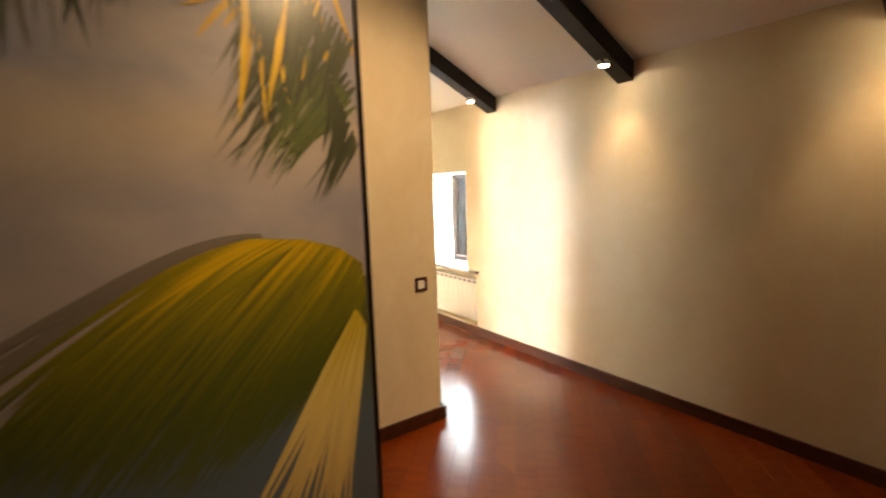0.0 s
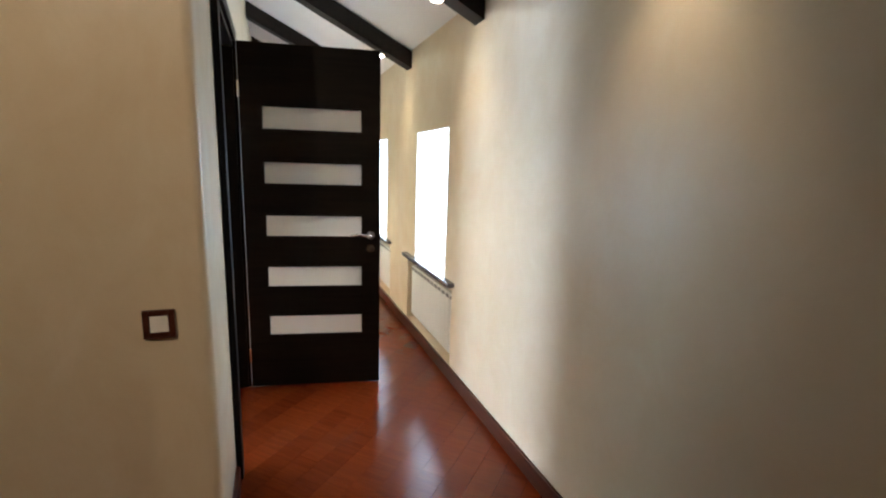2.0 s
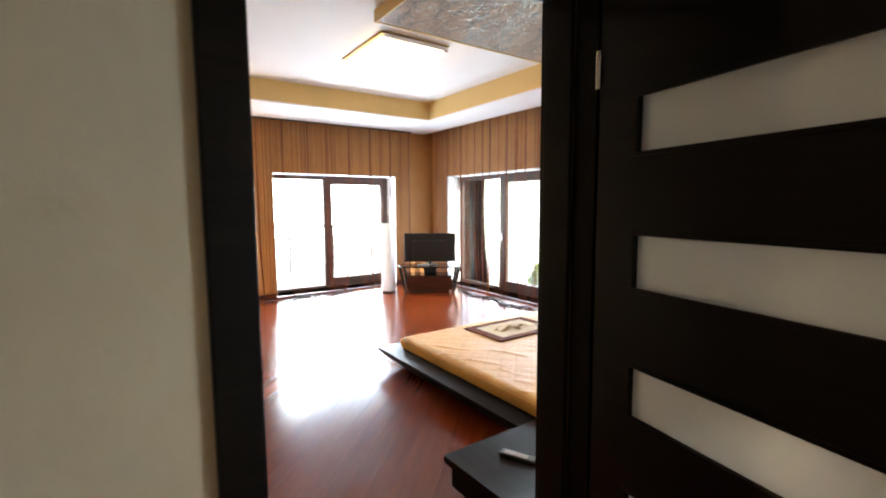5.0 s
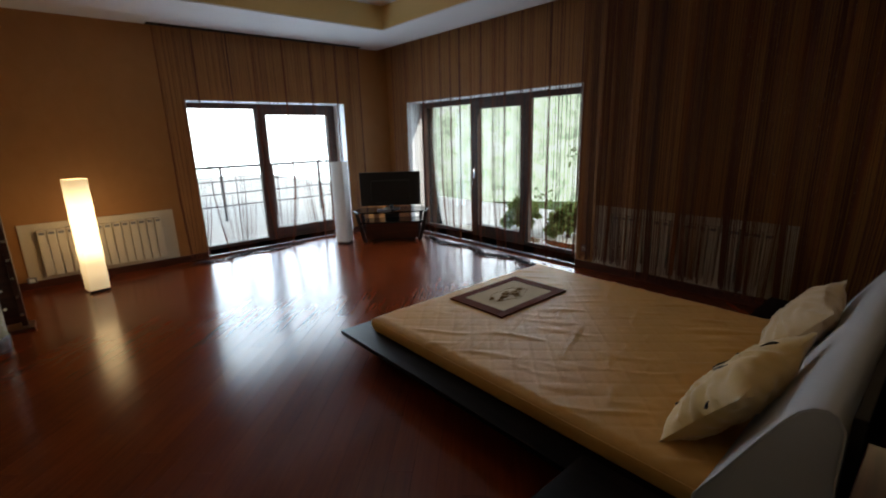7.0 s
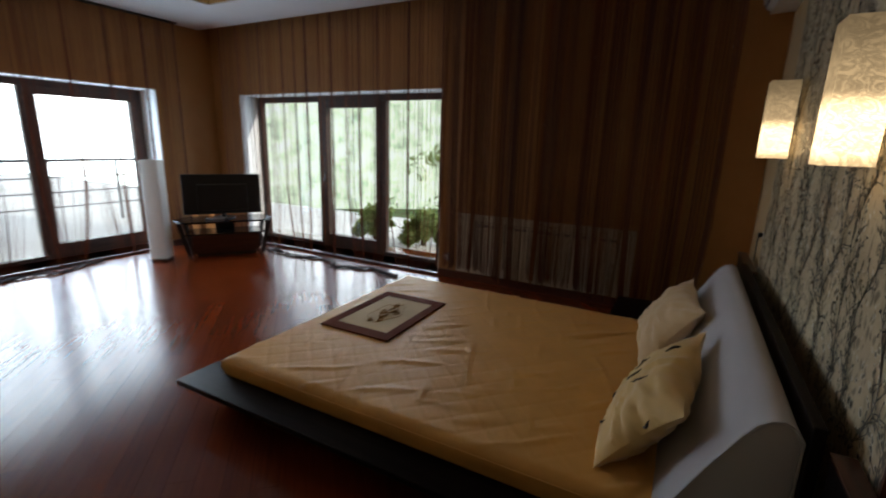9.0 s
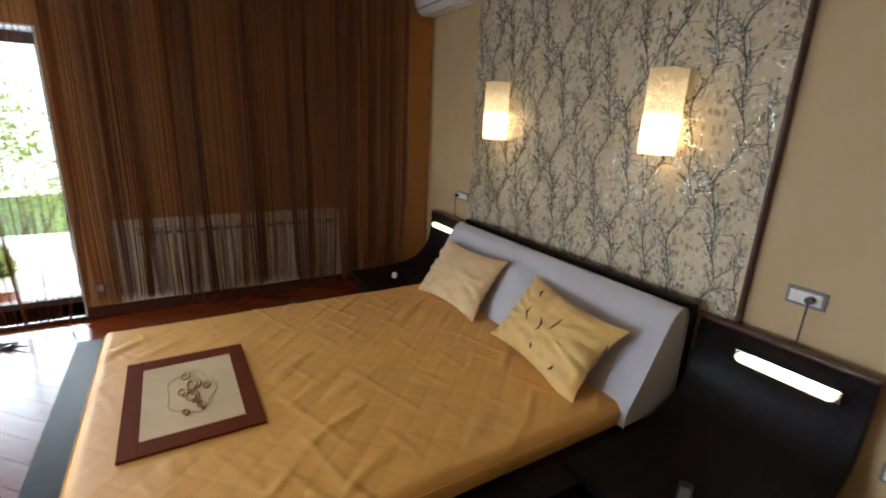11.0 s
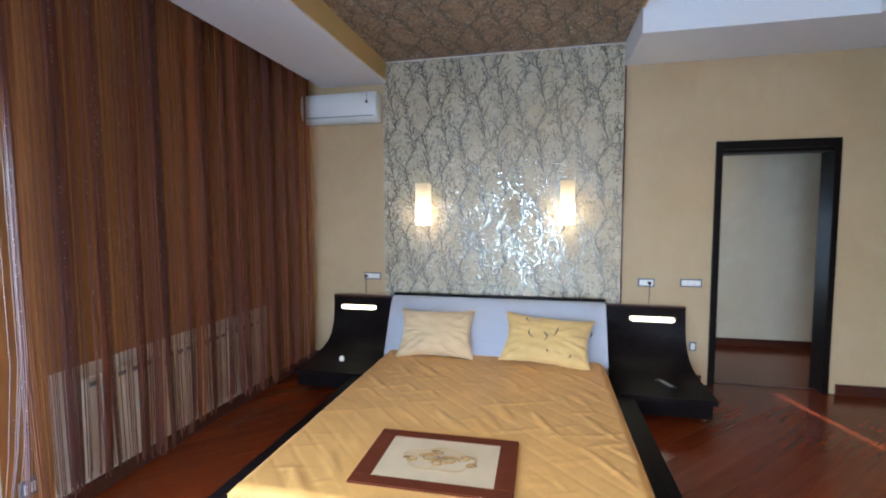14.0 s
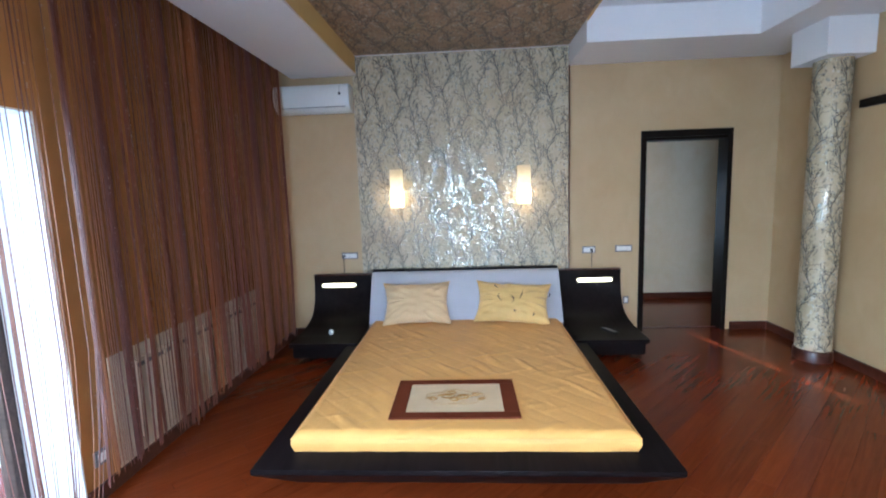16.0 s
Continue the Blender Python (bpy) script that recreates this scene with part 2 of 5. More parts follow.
def tube(bm, points, radius, sides=8, caps=True):
    """A round bar along points; radius: one number or one for each point."""
    rings = []
    for i, p in enumerate(points):
        p = Vector(p)
        a, b = Vector(points[max(i - 1, 0)]), Vector(points[min(i + 1, len(points) - 1)])
        q = (b - a).to_track_quat("Z", "X")
        r = radius[i] if isinstance(radius, (list, tuple)) else radius
        rings.append([bm.verts.new(p + q @ Vector((r * math.cos(k * math.tau / sides), r * math.sin(k * math.tau / sides), 0))) for k in range(sides)])
    for a, b in zip(rings, rings[1:]):
        for k in range(sides):
            bm.faces.new((a[k], a[(k + 1) % sides], b[(k + 1) % sides], b[k]))
    if caps:
        bm.faces.new(rings[0][::-1])
        bm.faces.new(rings[-1])
    return rings


def prism(bm, outline, axis, a, b):
    """An outline of (u, v) pairs drawn out from a to b along an axis; u and v are the other two axes in order."""
    def at(u, v, w):
        return {"x": (w, u, v), "y": (u, w, v), "z": (u, v, w)}[axis]
    one, two = [[bm.verts.new(at(u, v, w)) for u, v in outline] for w in (a, b)]
    n = len(outline)
    bm.faces.new(one[::-1])
    bm.faces.new(two)
    for i in range(n):
        bm.faces.new((one[i], one[(i + 1) % n], two[(i + 1) % n], two[i]))


def mesh_of(name, bm, mat, smooth=False):
    bmesh.ops.recalc_face_normals(bm, faces=bm.faces)
    me = bpy.data.meshes.new(name)
    bm.to_mesh(me)
    bm.free()
    me.materials.append(mat)
    if smooth:
        me.shade_smooth()
        me.set_sharp_from_angle(angle=radians(40))
    return me


def part(name, bm, mat, parent=None, label="", smooth=False):
    ob = new(name, mesh_of(name, bm, mat, smooth))
    if parent is not None:
        ob.parent = parent
        ob.matrix_parent_inverse = parent.matrix_world.inverted()
    return tagged(ob, label)


def thing(name, at, label, category, group="", kind="", turn=0):
    ob = new(name)
    ob.matrix_world = pose(*at, 0, 0, turn)
    return tagged(ob, label, category, group, kind)


def under(name, bm, mat, parent, label="", smooth=False):
    """A part whose mesh is drawn in its thing's own axes."""
    ob = new(name, mesh_of(name, bm, mat, smooth))
    ob.parent = parent
    return tagged(ob, label)


def structure(name, bm, mat, label, category, smooth=False):
    return tagged(part(name, bm, mat, None, "", smooth), label, category, "", "structure")


def wall_mesh(axis, a, b, u0, u1, z0, z1, holes=()):
    """A wall between a and b on its own axis, from u0 to u1, with holes (u, u, z, z) right through it."""
    us = sorted({u0, u1, *(h[0] for h in holes), *(h[1] for h in holes)})
    zs = sorted({z0, z1, *(h[2] for h in holes), *(h[3] for h in holes)})
    bm = bmesh.new()
    seen = {}

    def vert(w, u, z):
        key = (w, u, z)
        if key not in seen:
            seen[key] = bm.verts.new((w, u, z) if axis == "x" else (u, w, z))
        return seen[key]

    def solid(i, j):
        if not (0 <= i < len(us) - 1 and 0 <= j < len(zs) - 1):
            return False
        u, z = (us[i] + us[i + 1]) / 2, (zs[j] + zs[j + 1]) / 2
        return not any(h[0] < u < h[1] and h[2] < z < h[3] for h in holes)

    for i in range(len(us) - 1):
        for j in range(len(zs) - 1):
            if not solid(i, j):
                continue
            u, v, z, y = us[i], us[i + 1], zs[j], zs[j + 1]
            for w in (a, b):
                bm.faces.new((vert(w, u, z), vert(w, v, z), vert(w, v, y), vert(w, u, y)))
            for di, dj, e in ((-1, 0, ((u, z), (u, y))), (1, 0, ((v, z), (v, y))), (0, -1, ((u, z), (v, z))), (0, 1, ((u, y), (v, y)))):
                if not solid(i + di, j + dj):
                    (p, q), (r, s) = e
                    bm.faces.new((vert(a, p, q), vert(b, p, q), vert(b, r, s), vert(a, r, s)))
    return bm


# ---- structure: bedroom ----
XL, XR, YB, YH = -1.90, 3.205, -6.40, 0.0      # bedroom: window wall, column wall, back wall, headboard wall
YI, YO, XC, XE = 0.14, 1.395, 3.26, -2.65       # corridor: inner face, outer face, corner, end
HS, HT = 2.78, 3.06                           # soffit and tray heights
WIN_R = (-5.90, -2.82, 0.03, 1.98)
WIN_L = (-1.10, 1.05, 0.03, 1.98)
DOOR = (1.895, 2.725, 0.0, 2.04)
DOOR_OUT = (1.862, 2.725, 0.0, 2.04)
structure("floor", boxes((-2.8, 8.2, -6.9, 1.9, -0.1, -0.012)), M_PARQUET, "dark reddish merbau parquet floor, glossy", "floor")
structure("wall_headboard", wall_mesh("y", 0.0, 0.072, -2.8, XC - 0.012, 0, 3.3, [DOOR]), M_BEIGE, "beige textured plaster wall with a doorway", "wall")
structure("wall_corridor_inner", wall_mesh("y", 0.128, YI, -2.8, XC - 0.03, 0, 3.5, [DOOR_OUT]), M_CREAM, "cream polished plaster wall of the corridor", "wall")
structure("wall_core", wall_mesh("y", 0.072, 0.128, -2.8, XC - 0.012, 0, 3.3, [DOOR_OUT]), M_BEIGE, "beige plaster core of the doorway wall", "wall")
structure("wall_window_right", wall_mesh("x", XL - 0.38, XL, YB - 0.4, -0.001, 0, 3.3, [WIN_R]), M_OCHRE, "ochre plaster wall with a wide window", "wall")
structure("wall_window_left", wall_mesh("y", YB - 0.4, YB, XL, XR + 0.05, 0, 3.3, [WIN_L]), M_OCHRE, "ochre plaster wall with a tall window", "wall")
structure("wall_column_side", wall_mesh("x", XR, XR + 0.03, YB, -0.001, 0, 3.3), M_BEIGE, "beige textured plaster wall behind the column", "wall")
structure("wall_hall_end", wall_mesh("x", XR + 0.035, XC, -3.4, 0.113, 0, 4.4), M_CREAM, "warm cream plaster wall with a mural panel", "wall")
# window reveals, white
a, c, z = WIN_R[0], WIN_R[1], WIN_R[3]
for r in ((XL - 0.37, XL + 0.002, a, a + 0.01, 0.03, z - 0.01), (XL - 0.37, XL + 0.002, c - 0.01, c, 0.03, z - 0.01), (XL - 0.37, XL + 0.002, a, c, z - 0.01, z)):
    structure("window_reveal", boxes(r), M_WHITE, "white plastered window reveal", "window reveal")
a, c, z = WIN_L[0], WIN_L[1], WIN_L[3]
for r in ((a, a + 0.01, YB - 0.39, YB + 0.002, 0.03, z - 0.01), (c - 0.01, c, YB - 0.39, YB + 0.002, 0.03, z - 0.01), (a, c, YB - 0.39, YB + 0.002, z - 0.01, z)):
    structure("window_reveal", boxes(r), M_WHITE, "white plastered window reveal", "window reveal")
# ceiling: high tray, soffits round it, papered panel over the bed
structure("ceiling", boxes((-2.5, XR + 0.04, -6.9, 0.0, HT, HT + 0.15)), M_CEIL, "white painted tray ceiling", "ceiling")
for r in ((-1.745, -1.06, YB, -0.004, HS, HT), (-1.06, XR, YB, -5.2, HS, HT), (1.12, XR, -0.72, -0.004, HS, HT), (2.55, XR, -5.2, -0.72, HS, HT)):
    structure("ceiling_soffit", boxes(r), M_CEIL, "white plasterboard soffit round the tray", "ceiling")
# ochre of the tray and panel edges has their warm glow mixed in
structure("ceiling_cove", boxes((-1.062, -1.054, -5.2, -0.004, HS + 0.015, HT - 0.002), (-1.054, 2.55, -5.202, -5.194, HS + 0.015, HT - 0.002)), M_COVE, "ochre edge of the ceiling tray, warm glow put into its colour", "ceiling trim")
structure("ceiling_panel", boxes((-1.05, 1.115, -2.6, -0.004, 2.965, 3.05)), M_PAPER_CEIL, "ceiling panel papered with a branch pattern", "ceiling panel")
structure("ceiling_panel_edge", boxes((1.116, 1.13, -2.61, -0.73, 2.955, 3.055), (-1.05, 1.13, -2.625, -2.602, 2.96, 3.055)), M_COVE, "gold-ochre edge strip of the ceiling panel", "ceiling trim")
structure("wallpaper_panel", boxes((-1.09, 1.115, -0.042, -0.001, 0.0, 2.962)), M_PAPER, "grey-beige wallpaper panel with branches behind the bed", "wallpaper")
structure("wallpaper_trim", boxes((1.116, 1.128, -0.044, -0.001, 0.0, 2.775)), M_SKIRT, "thin brown wooden edge beside the wallpaper", "trim")



def branch_tile(seed):
    """One repeat of the wallpaper print: wavering stems with forked twigs, buds at the tips. Ribbons of (u, v) quads."""
    rng = random.Random(seed)
    wide, tall = 0.53, 0.64
    dark, pale = [], []

    def ribbon(p, angle, length, width, steps, curl):
        out = [p]
        for k in range(steps):
            f = k / steps
            q = (p[0] + math.sin(angle) * length / steps, p[1] + math.cos(angle) * length / steps)
            w0, w1 = width * (1 - 0.6 * f), width * (1 - 0.6 * (k + 1) / steps)
            nx, ny = math.cos(angle), -math.sin(angle)
            dark.append(((p[0] - nx * w0, p[1] - ny * w0), (p[0] + nx * w0, p[1] + ny * w0), (q[0] + nx * w1, q[1] + ny * w1), (q[0] - nx * w1, q[1] - ny * w1)))
            p = q
            out.append(p)
            angle += curl / steps + rng.uniform(-0.22, 0.22)
        return out, angle

    def bud(p, size, where):
        a, b = rng.uniform(0, math.tau), rng.uniform(0.4, 0.7)
        c, d = (math.sin(a) * size, math.cos(a) * size), (math.cos(a) * size * b, -math.sin(a) * size * b)
        where.append(tuple((p[0] + x, p[1] + y) for x, y in ((-c[0], -c[1]), d, c, (-d[0], -d[1]))))

    for k in range(3):
        u0 = wide * (k + 0.5) / 3
        phase = rng.uniform(0, math.tau)
        stem = [(u0 + 0.034 * math.sin(phase + math.tau * v / 16) + 0.016 * math.sin(phase * 2 + 2 * math.tau * v / 16), tall * v / 16) for v in range(17)]
        for a, b in zip(stem, stem[1:]):
            w = rng.uniform(0.0028, 0.0044)
            dark.append(((a[0] - w, a[1]), (a[0] + w, a[1]), (b[0] + w, b[1]), (b[0] - w, b[1])))
        for v in range(16):
            side = 1 if (v + k) % 2 else -1
            if rng.random() < 0.2:
                side = -side
            line, end = ribbon(stem[v], side * rng.uniform(0.35, 0.95), rng.uniform(0.06, 0.15), 0.0029, 6, -side * rng.uniform(0.0, 0.7))
            for p in line[2:]:
                if rng.random() < 0.75:
                    twig, _ = ribbon(p, end + rng.choice((-1, 1)) * rng.uniform(0.4, 1.0), rng.uniform(0.025, 0.07), 0.0024, 3, 0.3)
                    bud(twig[-1], rng.uniform(0.006, 0.012), dark if rng.random() < 0.55 else pale)
                if rng.random() < 0.9:
                    bud((p[0] + rng.uniform(-0.02, 0.02), p[1] + rng.uniform(-0.02, 0.02)), rng.uniform(0.006, 0.012), pale)
    return wide, tall, dark, pale


BRANCH_TILE = branch_tile(12)
M_TWIG = plain("twig_print", (0.045, 0.038, 0.027), 0.5, vary=0.3, scale=9.0)
M_BLOSSOM = plain("blossom_print", (0.58, 0.54, 0.43), 0.24, 0.55, vary=0.2, scale=30.0)


def printed_branches(owner, at, u0, u1, v0, v1):
    """The print laid over a surface; at(u, v, lift) gives the place."""
    wide, tall, dark, pale = BRANCH_TILE
    for name, quads, mat, lift in (("printed_branches", dark, M_TWIG, 0.0012), ("printed_blossoms", pale, M_BLOSSOM, 0.0018)):
        verts, faces = [], []
        for i in range(-1, int((u1 - u0) / wide) + 2):
            for j in range(-1, int((v1 - v0) / tall) + 2):
                du, dv = u0 + i * wide, v0 + j * tall + (0.32 if i % 2 else 0.0)
                for q in quads:
                    pts = [(p[0] + du, p[1] + dv) for p in q]
                    if all(u0 < p[0] < u1 and v0 < p[1] < v1 for p in pts):
                        faces.append(tuple(range(len(verts), len(verts) + 4)))
                        verts += [at(p[0], p[1], lift) for p in pts]
        me = bpy.data.meshes.new(name)
        me.from_pydata(verts, [], faces)
        me.materials.append(mat)
        ob = new(name, me)
        ob.parent, ob.matrix_parent_inverse = owner, owner.matrix_world.inverted()
        tagged(ob, "dark printed twigs" if lift < 0.0015 else "pale metallic printed blossoms", "", "", "stuff")


printed_branches(bpy.data.objects["wallpaper_panel"], lambda u, v, lift: (u, -0.042 - lift, v), -1.088, 1.112, 0.66, 2.96)
printed_branches(bpy.data.objects["ceiling_panel"], lambda u, v, lift: (u, -v, 2.965 - lift), -1.048, 1.112, 0.05, 2.59)

# ---- structure: corridor and hall ----
SL = 0.47


def roof_z(y):
    return 2.285 + SL * (YO - y)


WIN_C1, WIN_C2 = (1.308, 1.99, 0.66, 1.645), (-0.35, 0.31, 0.66, 1.645)
NICHE1, NICHE2 = (1.09, 2.125, 0.09, 0.60), (-0.57, 0.465, 0.09, 0.60)
structure("wall_corridor_outer", wall_mesh("y", YO + 0.12, 1.84, XE, 8.2, 0, 2.9, [WIN_C1, WIN_C2]), M_CREAM, "cream plaster outer wall with small windows", "wall")
structure("wall_corridor_outer_face", wall_mesh("y", YO, YO + 0.12, XE, 8.2, 0, 2.6, [WIN_C1, WIN_C2, NICHE1, NICHE2]), M_CREAM, "cream polished plaster wall with radiator niches", "wall")
bm = bmesh.new()
prism(bm, [(1.9, roof_z(1.9)), (-3.4, roof_z(-3.4)), (-3.4, roof_z(-3.4) + 0.15), (1.9, roof_z(1.9) + 0.15)], "x", XE, 8.2)
structure("ceiling_sloped", bm, M_CEIL, "white sloping ceiling over the corridor", "ceiling")
structure("wall_corridor_end", wall_mesh("x", XE - 0.15, XE, 0.0, 1.9, 0, 3.4, [(0.42, 1.32, 0.0, 2.06)]), M_CREAM, "cream plaster wall at the corridor's end", "wall")
structure("wall_hall_back", wall_mesh("x", 8.2, 8.35, -3.4, 1.9, 0, 4.8), M_CREAM, "cream plaster wall of the hall", "wall")
structure("wall_hall_side", wall_mesh("y", -3.55, -3.4, XR + 0.03, 8.35, 0, 4.8), M_CREAM, "cream plaster wall of the hall", "wall")
# rounded plaster corner
bm = bmesh.new()
arc = [(XC - 0.03 + 0.03 * math.cos(a), YI - 0.03 + 0.03 * math.sin(a)) for a in [radians(d) for d in range(0, 91, 5)]]
prism(bm, [(XC - 0.03, YI - 0.03)] + arc, "z", 0, 3.5)
structure("wall_corner", bm, M_CREAM, "rounded plaster corner of the corridor wall", "wall")
for i in range(6):
    x = 5.11 - 1.33 * i
    bm = bmesh.new()
    prism(bm, [(YO - 0.003, 2.15), (YO - 0.003, 2.275), (-3.39, roof_z(-3.39) - 0.002), (-3.39, roof_z(-3.39) - 0.14)] if x > 3.4 else [(YO - 0.003, 2.15), (YO - 0.003, 2.275), (YI + 0.003, roof_z(YI) - 0.002), (YI + 0.003, roof_z(YI) - 0.14)], "x", x - 0.115, x)
    tagged(part("ceiling_beam", bm, M_BEAM), "dark-stained wooden ceiling beam with a rough face", "beam", "corridor beams")
# skirting
SK = 0.085
structure("baseboard", boxes((XE, 8.2, YO - 0.018, YO - 0.001, 0, SK), (XE, DOOR[0] - 0.08, YI + 0.001, YI + 0.018, 0, SK), (DOOR[1] + 0.08, XC - 0.02, YI + 0.001, YI + 0.018, 0, SK),
                             (XC + 0.001, XC + 0.018, -0.60, YI + 0.018, 0, SK),
                             (XL + 0.001, XL + 0.018, -2.82, -0.02, 0, SK), (XL + 0.001, DOOR[0] - 0.09, -0.018, -0.001, 0, SK), (DOOR[1] + 0.09, XR, -0.018, -0.001, 0, SK),
                             (XR - 0.018, XR - 0.001, YB, -0.018, 0, SK), (1.05, XR, YB + 0.001, YB + 0.018, 0, SK), (XL, -1.10, YB + 0.001, YB + 0.018, 0, SK), bevel=0.003),
          M_SKIRT, "dark reddish wooden skirting board", "baseboard")

# ---- doors and windows ----
M_FROST = Nodes("frosted_glass")
M_FROST = M_FROST.set(Base_Color=(0.80, 0.80, 0.78), Roughness=0.32, Transmission_Weight=0.35, IOR=1.45)
M_LAMP_WHITE = glow_mat("lamp_glow", (1.0, 0.80, 0.45), 1.6)
M_CREAM_PLASTIC = plain("cream_plastic", (0.75, 0.73, 0.68), 0.35, vary=0.03)
M_GREY_PLASTIC = plain("grey_plastic", (0.16, 0.15, 0.15), 0.4, vary=0.05)


def door_frame():
    f = tagged(thing("door_1", (2.31, 0.09, 0), "dark wenge door frame with a wide architrave, in the doorway", "door frame", "", "structure"))
    a, b = DOOR[0], DOOR[1]
    part("jamb", boxes((a - 0.002, a + 0.014, -0.012, 0.080, 0, 2.0), (a - 0.03, a - 0.004, 0.0805, YI + 0.010, 0, 2.0), bevel=0.003), M_WENGE, f)
    part("jamb", boxes((b - 0.012, b + 0.002, -0.012, YI + 0.012, 0, 2.0), bevel=0.003), M_WENGE, f)
    part("lintel", boxes((a - 0.002, b + 0.002, -0.012, YI + 0.012, 2.0, 2.042), bevel=0.003), M_WENGE, f)
    for y0, y1, wa, wb in ((-0.026, -0.002, 0.04, 0.035), (YI + 0.002, YI + 0.026, 0.07, 0.058)):
        inner = a + 0.012 if y0 < 0 else a - 0.012
        part("architrave", boxes((a - wa - (0.02 if y0 > 0 else 0), inner, y0, y1, 0, 2.1), bevel=0.004), M_WENGE, f)
        part("architrave", boxes((b - 0.012, b + wb, y0, y1, 0, 2.1), bevel=0.004), M_WENGE, f)
        part("architrave", boxes((inner, b - 0.012, y0, y1, 2.03, 2.1), bevel=0.004), M_WENGE, f)
    part("threshold", boxes((a + 0.02, b - 0.012, 0.06, 0.10, -0.001, 0.004)), M_SKIRT, f)


def door_leaf():
    """Leaf in its own axes: hinge edge at the origin, the leaf runs along +x, thickness in y."""
    d = thing("door_leaf", (1.893, 0.207, 0), "open dark wenge door with five frosted glass strips", "door", turn=79.0)
    w, th, h0, h1 = 0.745, 0.042, 0.012, 2.03
    u0, u1 = 0.085, 0.635
    tops = [1.697 - 0.307 * i for i in range(5)]
    holes = [(u0, u1, t - 0.128, t) for t in tops]
    bm = wall_mesh("y", -th / 2, th / 2, -0.032, w, h0, h1, holes)
    under("panel", bm, M_WENGE, d)
    for t in tops:
        under("glass_strip", boxes((u0 + 0.001, u1 - 0.001, -0.006, 0.006, t - 0.127, t - 0.001)), M_FROST, d, "frosted white glass strip")
    for t in tops:
        bm = boxes((u0 - 0.006, u1 + 0.006, -th / 2 - 0.004, -th / 2 + 0.004, t - 0.004, t + 0.006), (u0 - 0.006, u1 + 0.006, -th / 2 - 0.004, -th / 2 + 0.004, t - 0.134, t - 0.124), bevel=0.0015)
        under("glazing_bead", bm, M_WENGE, d)
    for s in (-1, 1):
        bm = bmesh.new()
        y = s * (th / 2)
        tube(bm, [(w - 0.055, y, 0.965), (w - 0.055, y + s * 0.008, 0.965)], 0.026, 16)
        hd = under("door_handle", bm, M_CHROME, d, "chrome lever handle", True)
        bm = bmesh.new()
        tube(bm, [(w - 0.055, y + s * 0.006, 0.965), (w - 0.055, y + s * 0.045, 0.965), (w - 0.075, y + s * 0.055, 0.968), (w - 0.12, y + s * 0.056, 0.976), (w - 0.175, y + s * 0.052, 0.966)], [0.009, 0.009, 0.010, 0.009, 0.007], 10)
        under("lever", bm, M_CHROME, hd, "", True)
        bm = bmesh.new()
        tube(bm, [(w - 0.055, y, 0.885), (w - 0.055, y + s * 0.007, 0.885)], 0.024, 16)
        tube(bm, [(w - 0.055, y + s * 0.006, 0.885), (w - 0.055, y + s * 0.012, 0.885)], 0.009, 10)
        under("lock_rose", bm, M_CHROME, d, "chrome lock rose", True)
    under("lock_plate", boxes((w - 0.001, w + 0.002, -0.011, 0.011, 0.83, 1.05)), M_CHROME, d, "steel lock plate on the edge")
    for z in (0.22, 1.78):
        bm = bmesh.new()
        tube(bm, [(-0.034, -th / 2 - 0.004, z - 0.045), (-0.034, -th / 2 - 0.004, z + 0.045)], 0.008, 10)
        under("hinge", bm, M_CHROME, d, "steel barrel hinge", True)


door_frame()
door_leaf()
ed = thing("door_2", (XE, 0.87, 0), "closed dark wenge door at the corridor's end", "door", "", "structure")
part("panel", boxes((XE - 0.10, XE - 0.021, 0.425, 1.315, -0.011, 2.055), bevel=0.003), M_WENGE, ed)
for r in ((XE - 0.02, XE + 0.02, 0.36, 0.45, 0, 2.11), (XE - 0.02, XE + 0.02, 1.29, 1.38, 0, 2.11), (XE - 0.02, XE + 0.02, 0.45, 1.29, 2.03, 2.11)):
    part("architrave", boxes(r, bevel=0.003), M_WENGE, ed)
bm = bmesh.new()
tube(bm, [(XE - 0.02, 0.52, 0.98), (XE + 0.04, 0.52, 0.98), (XE + 0.045, 0.64, 0.98)], 0.009, 8)
part("door_handle", bm, M_CHROME, ed, "chrome lever handle", True)


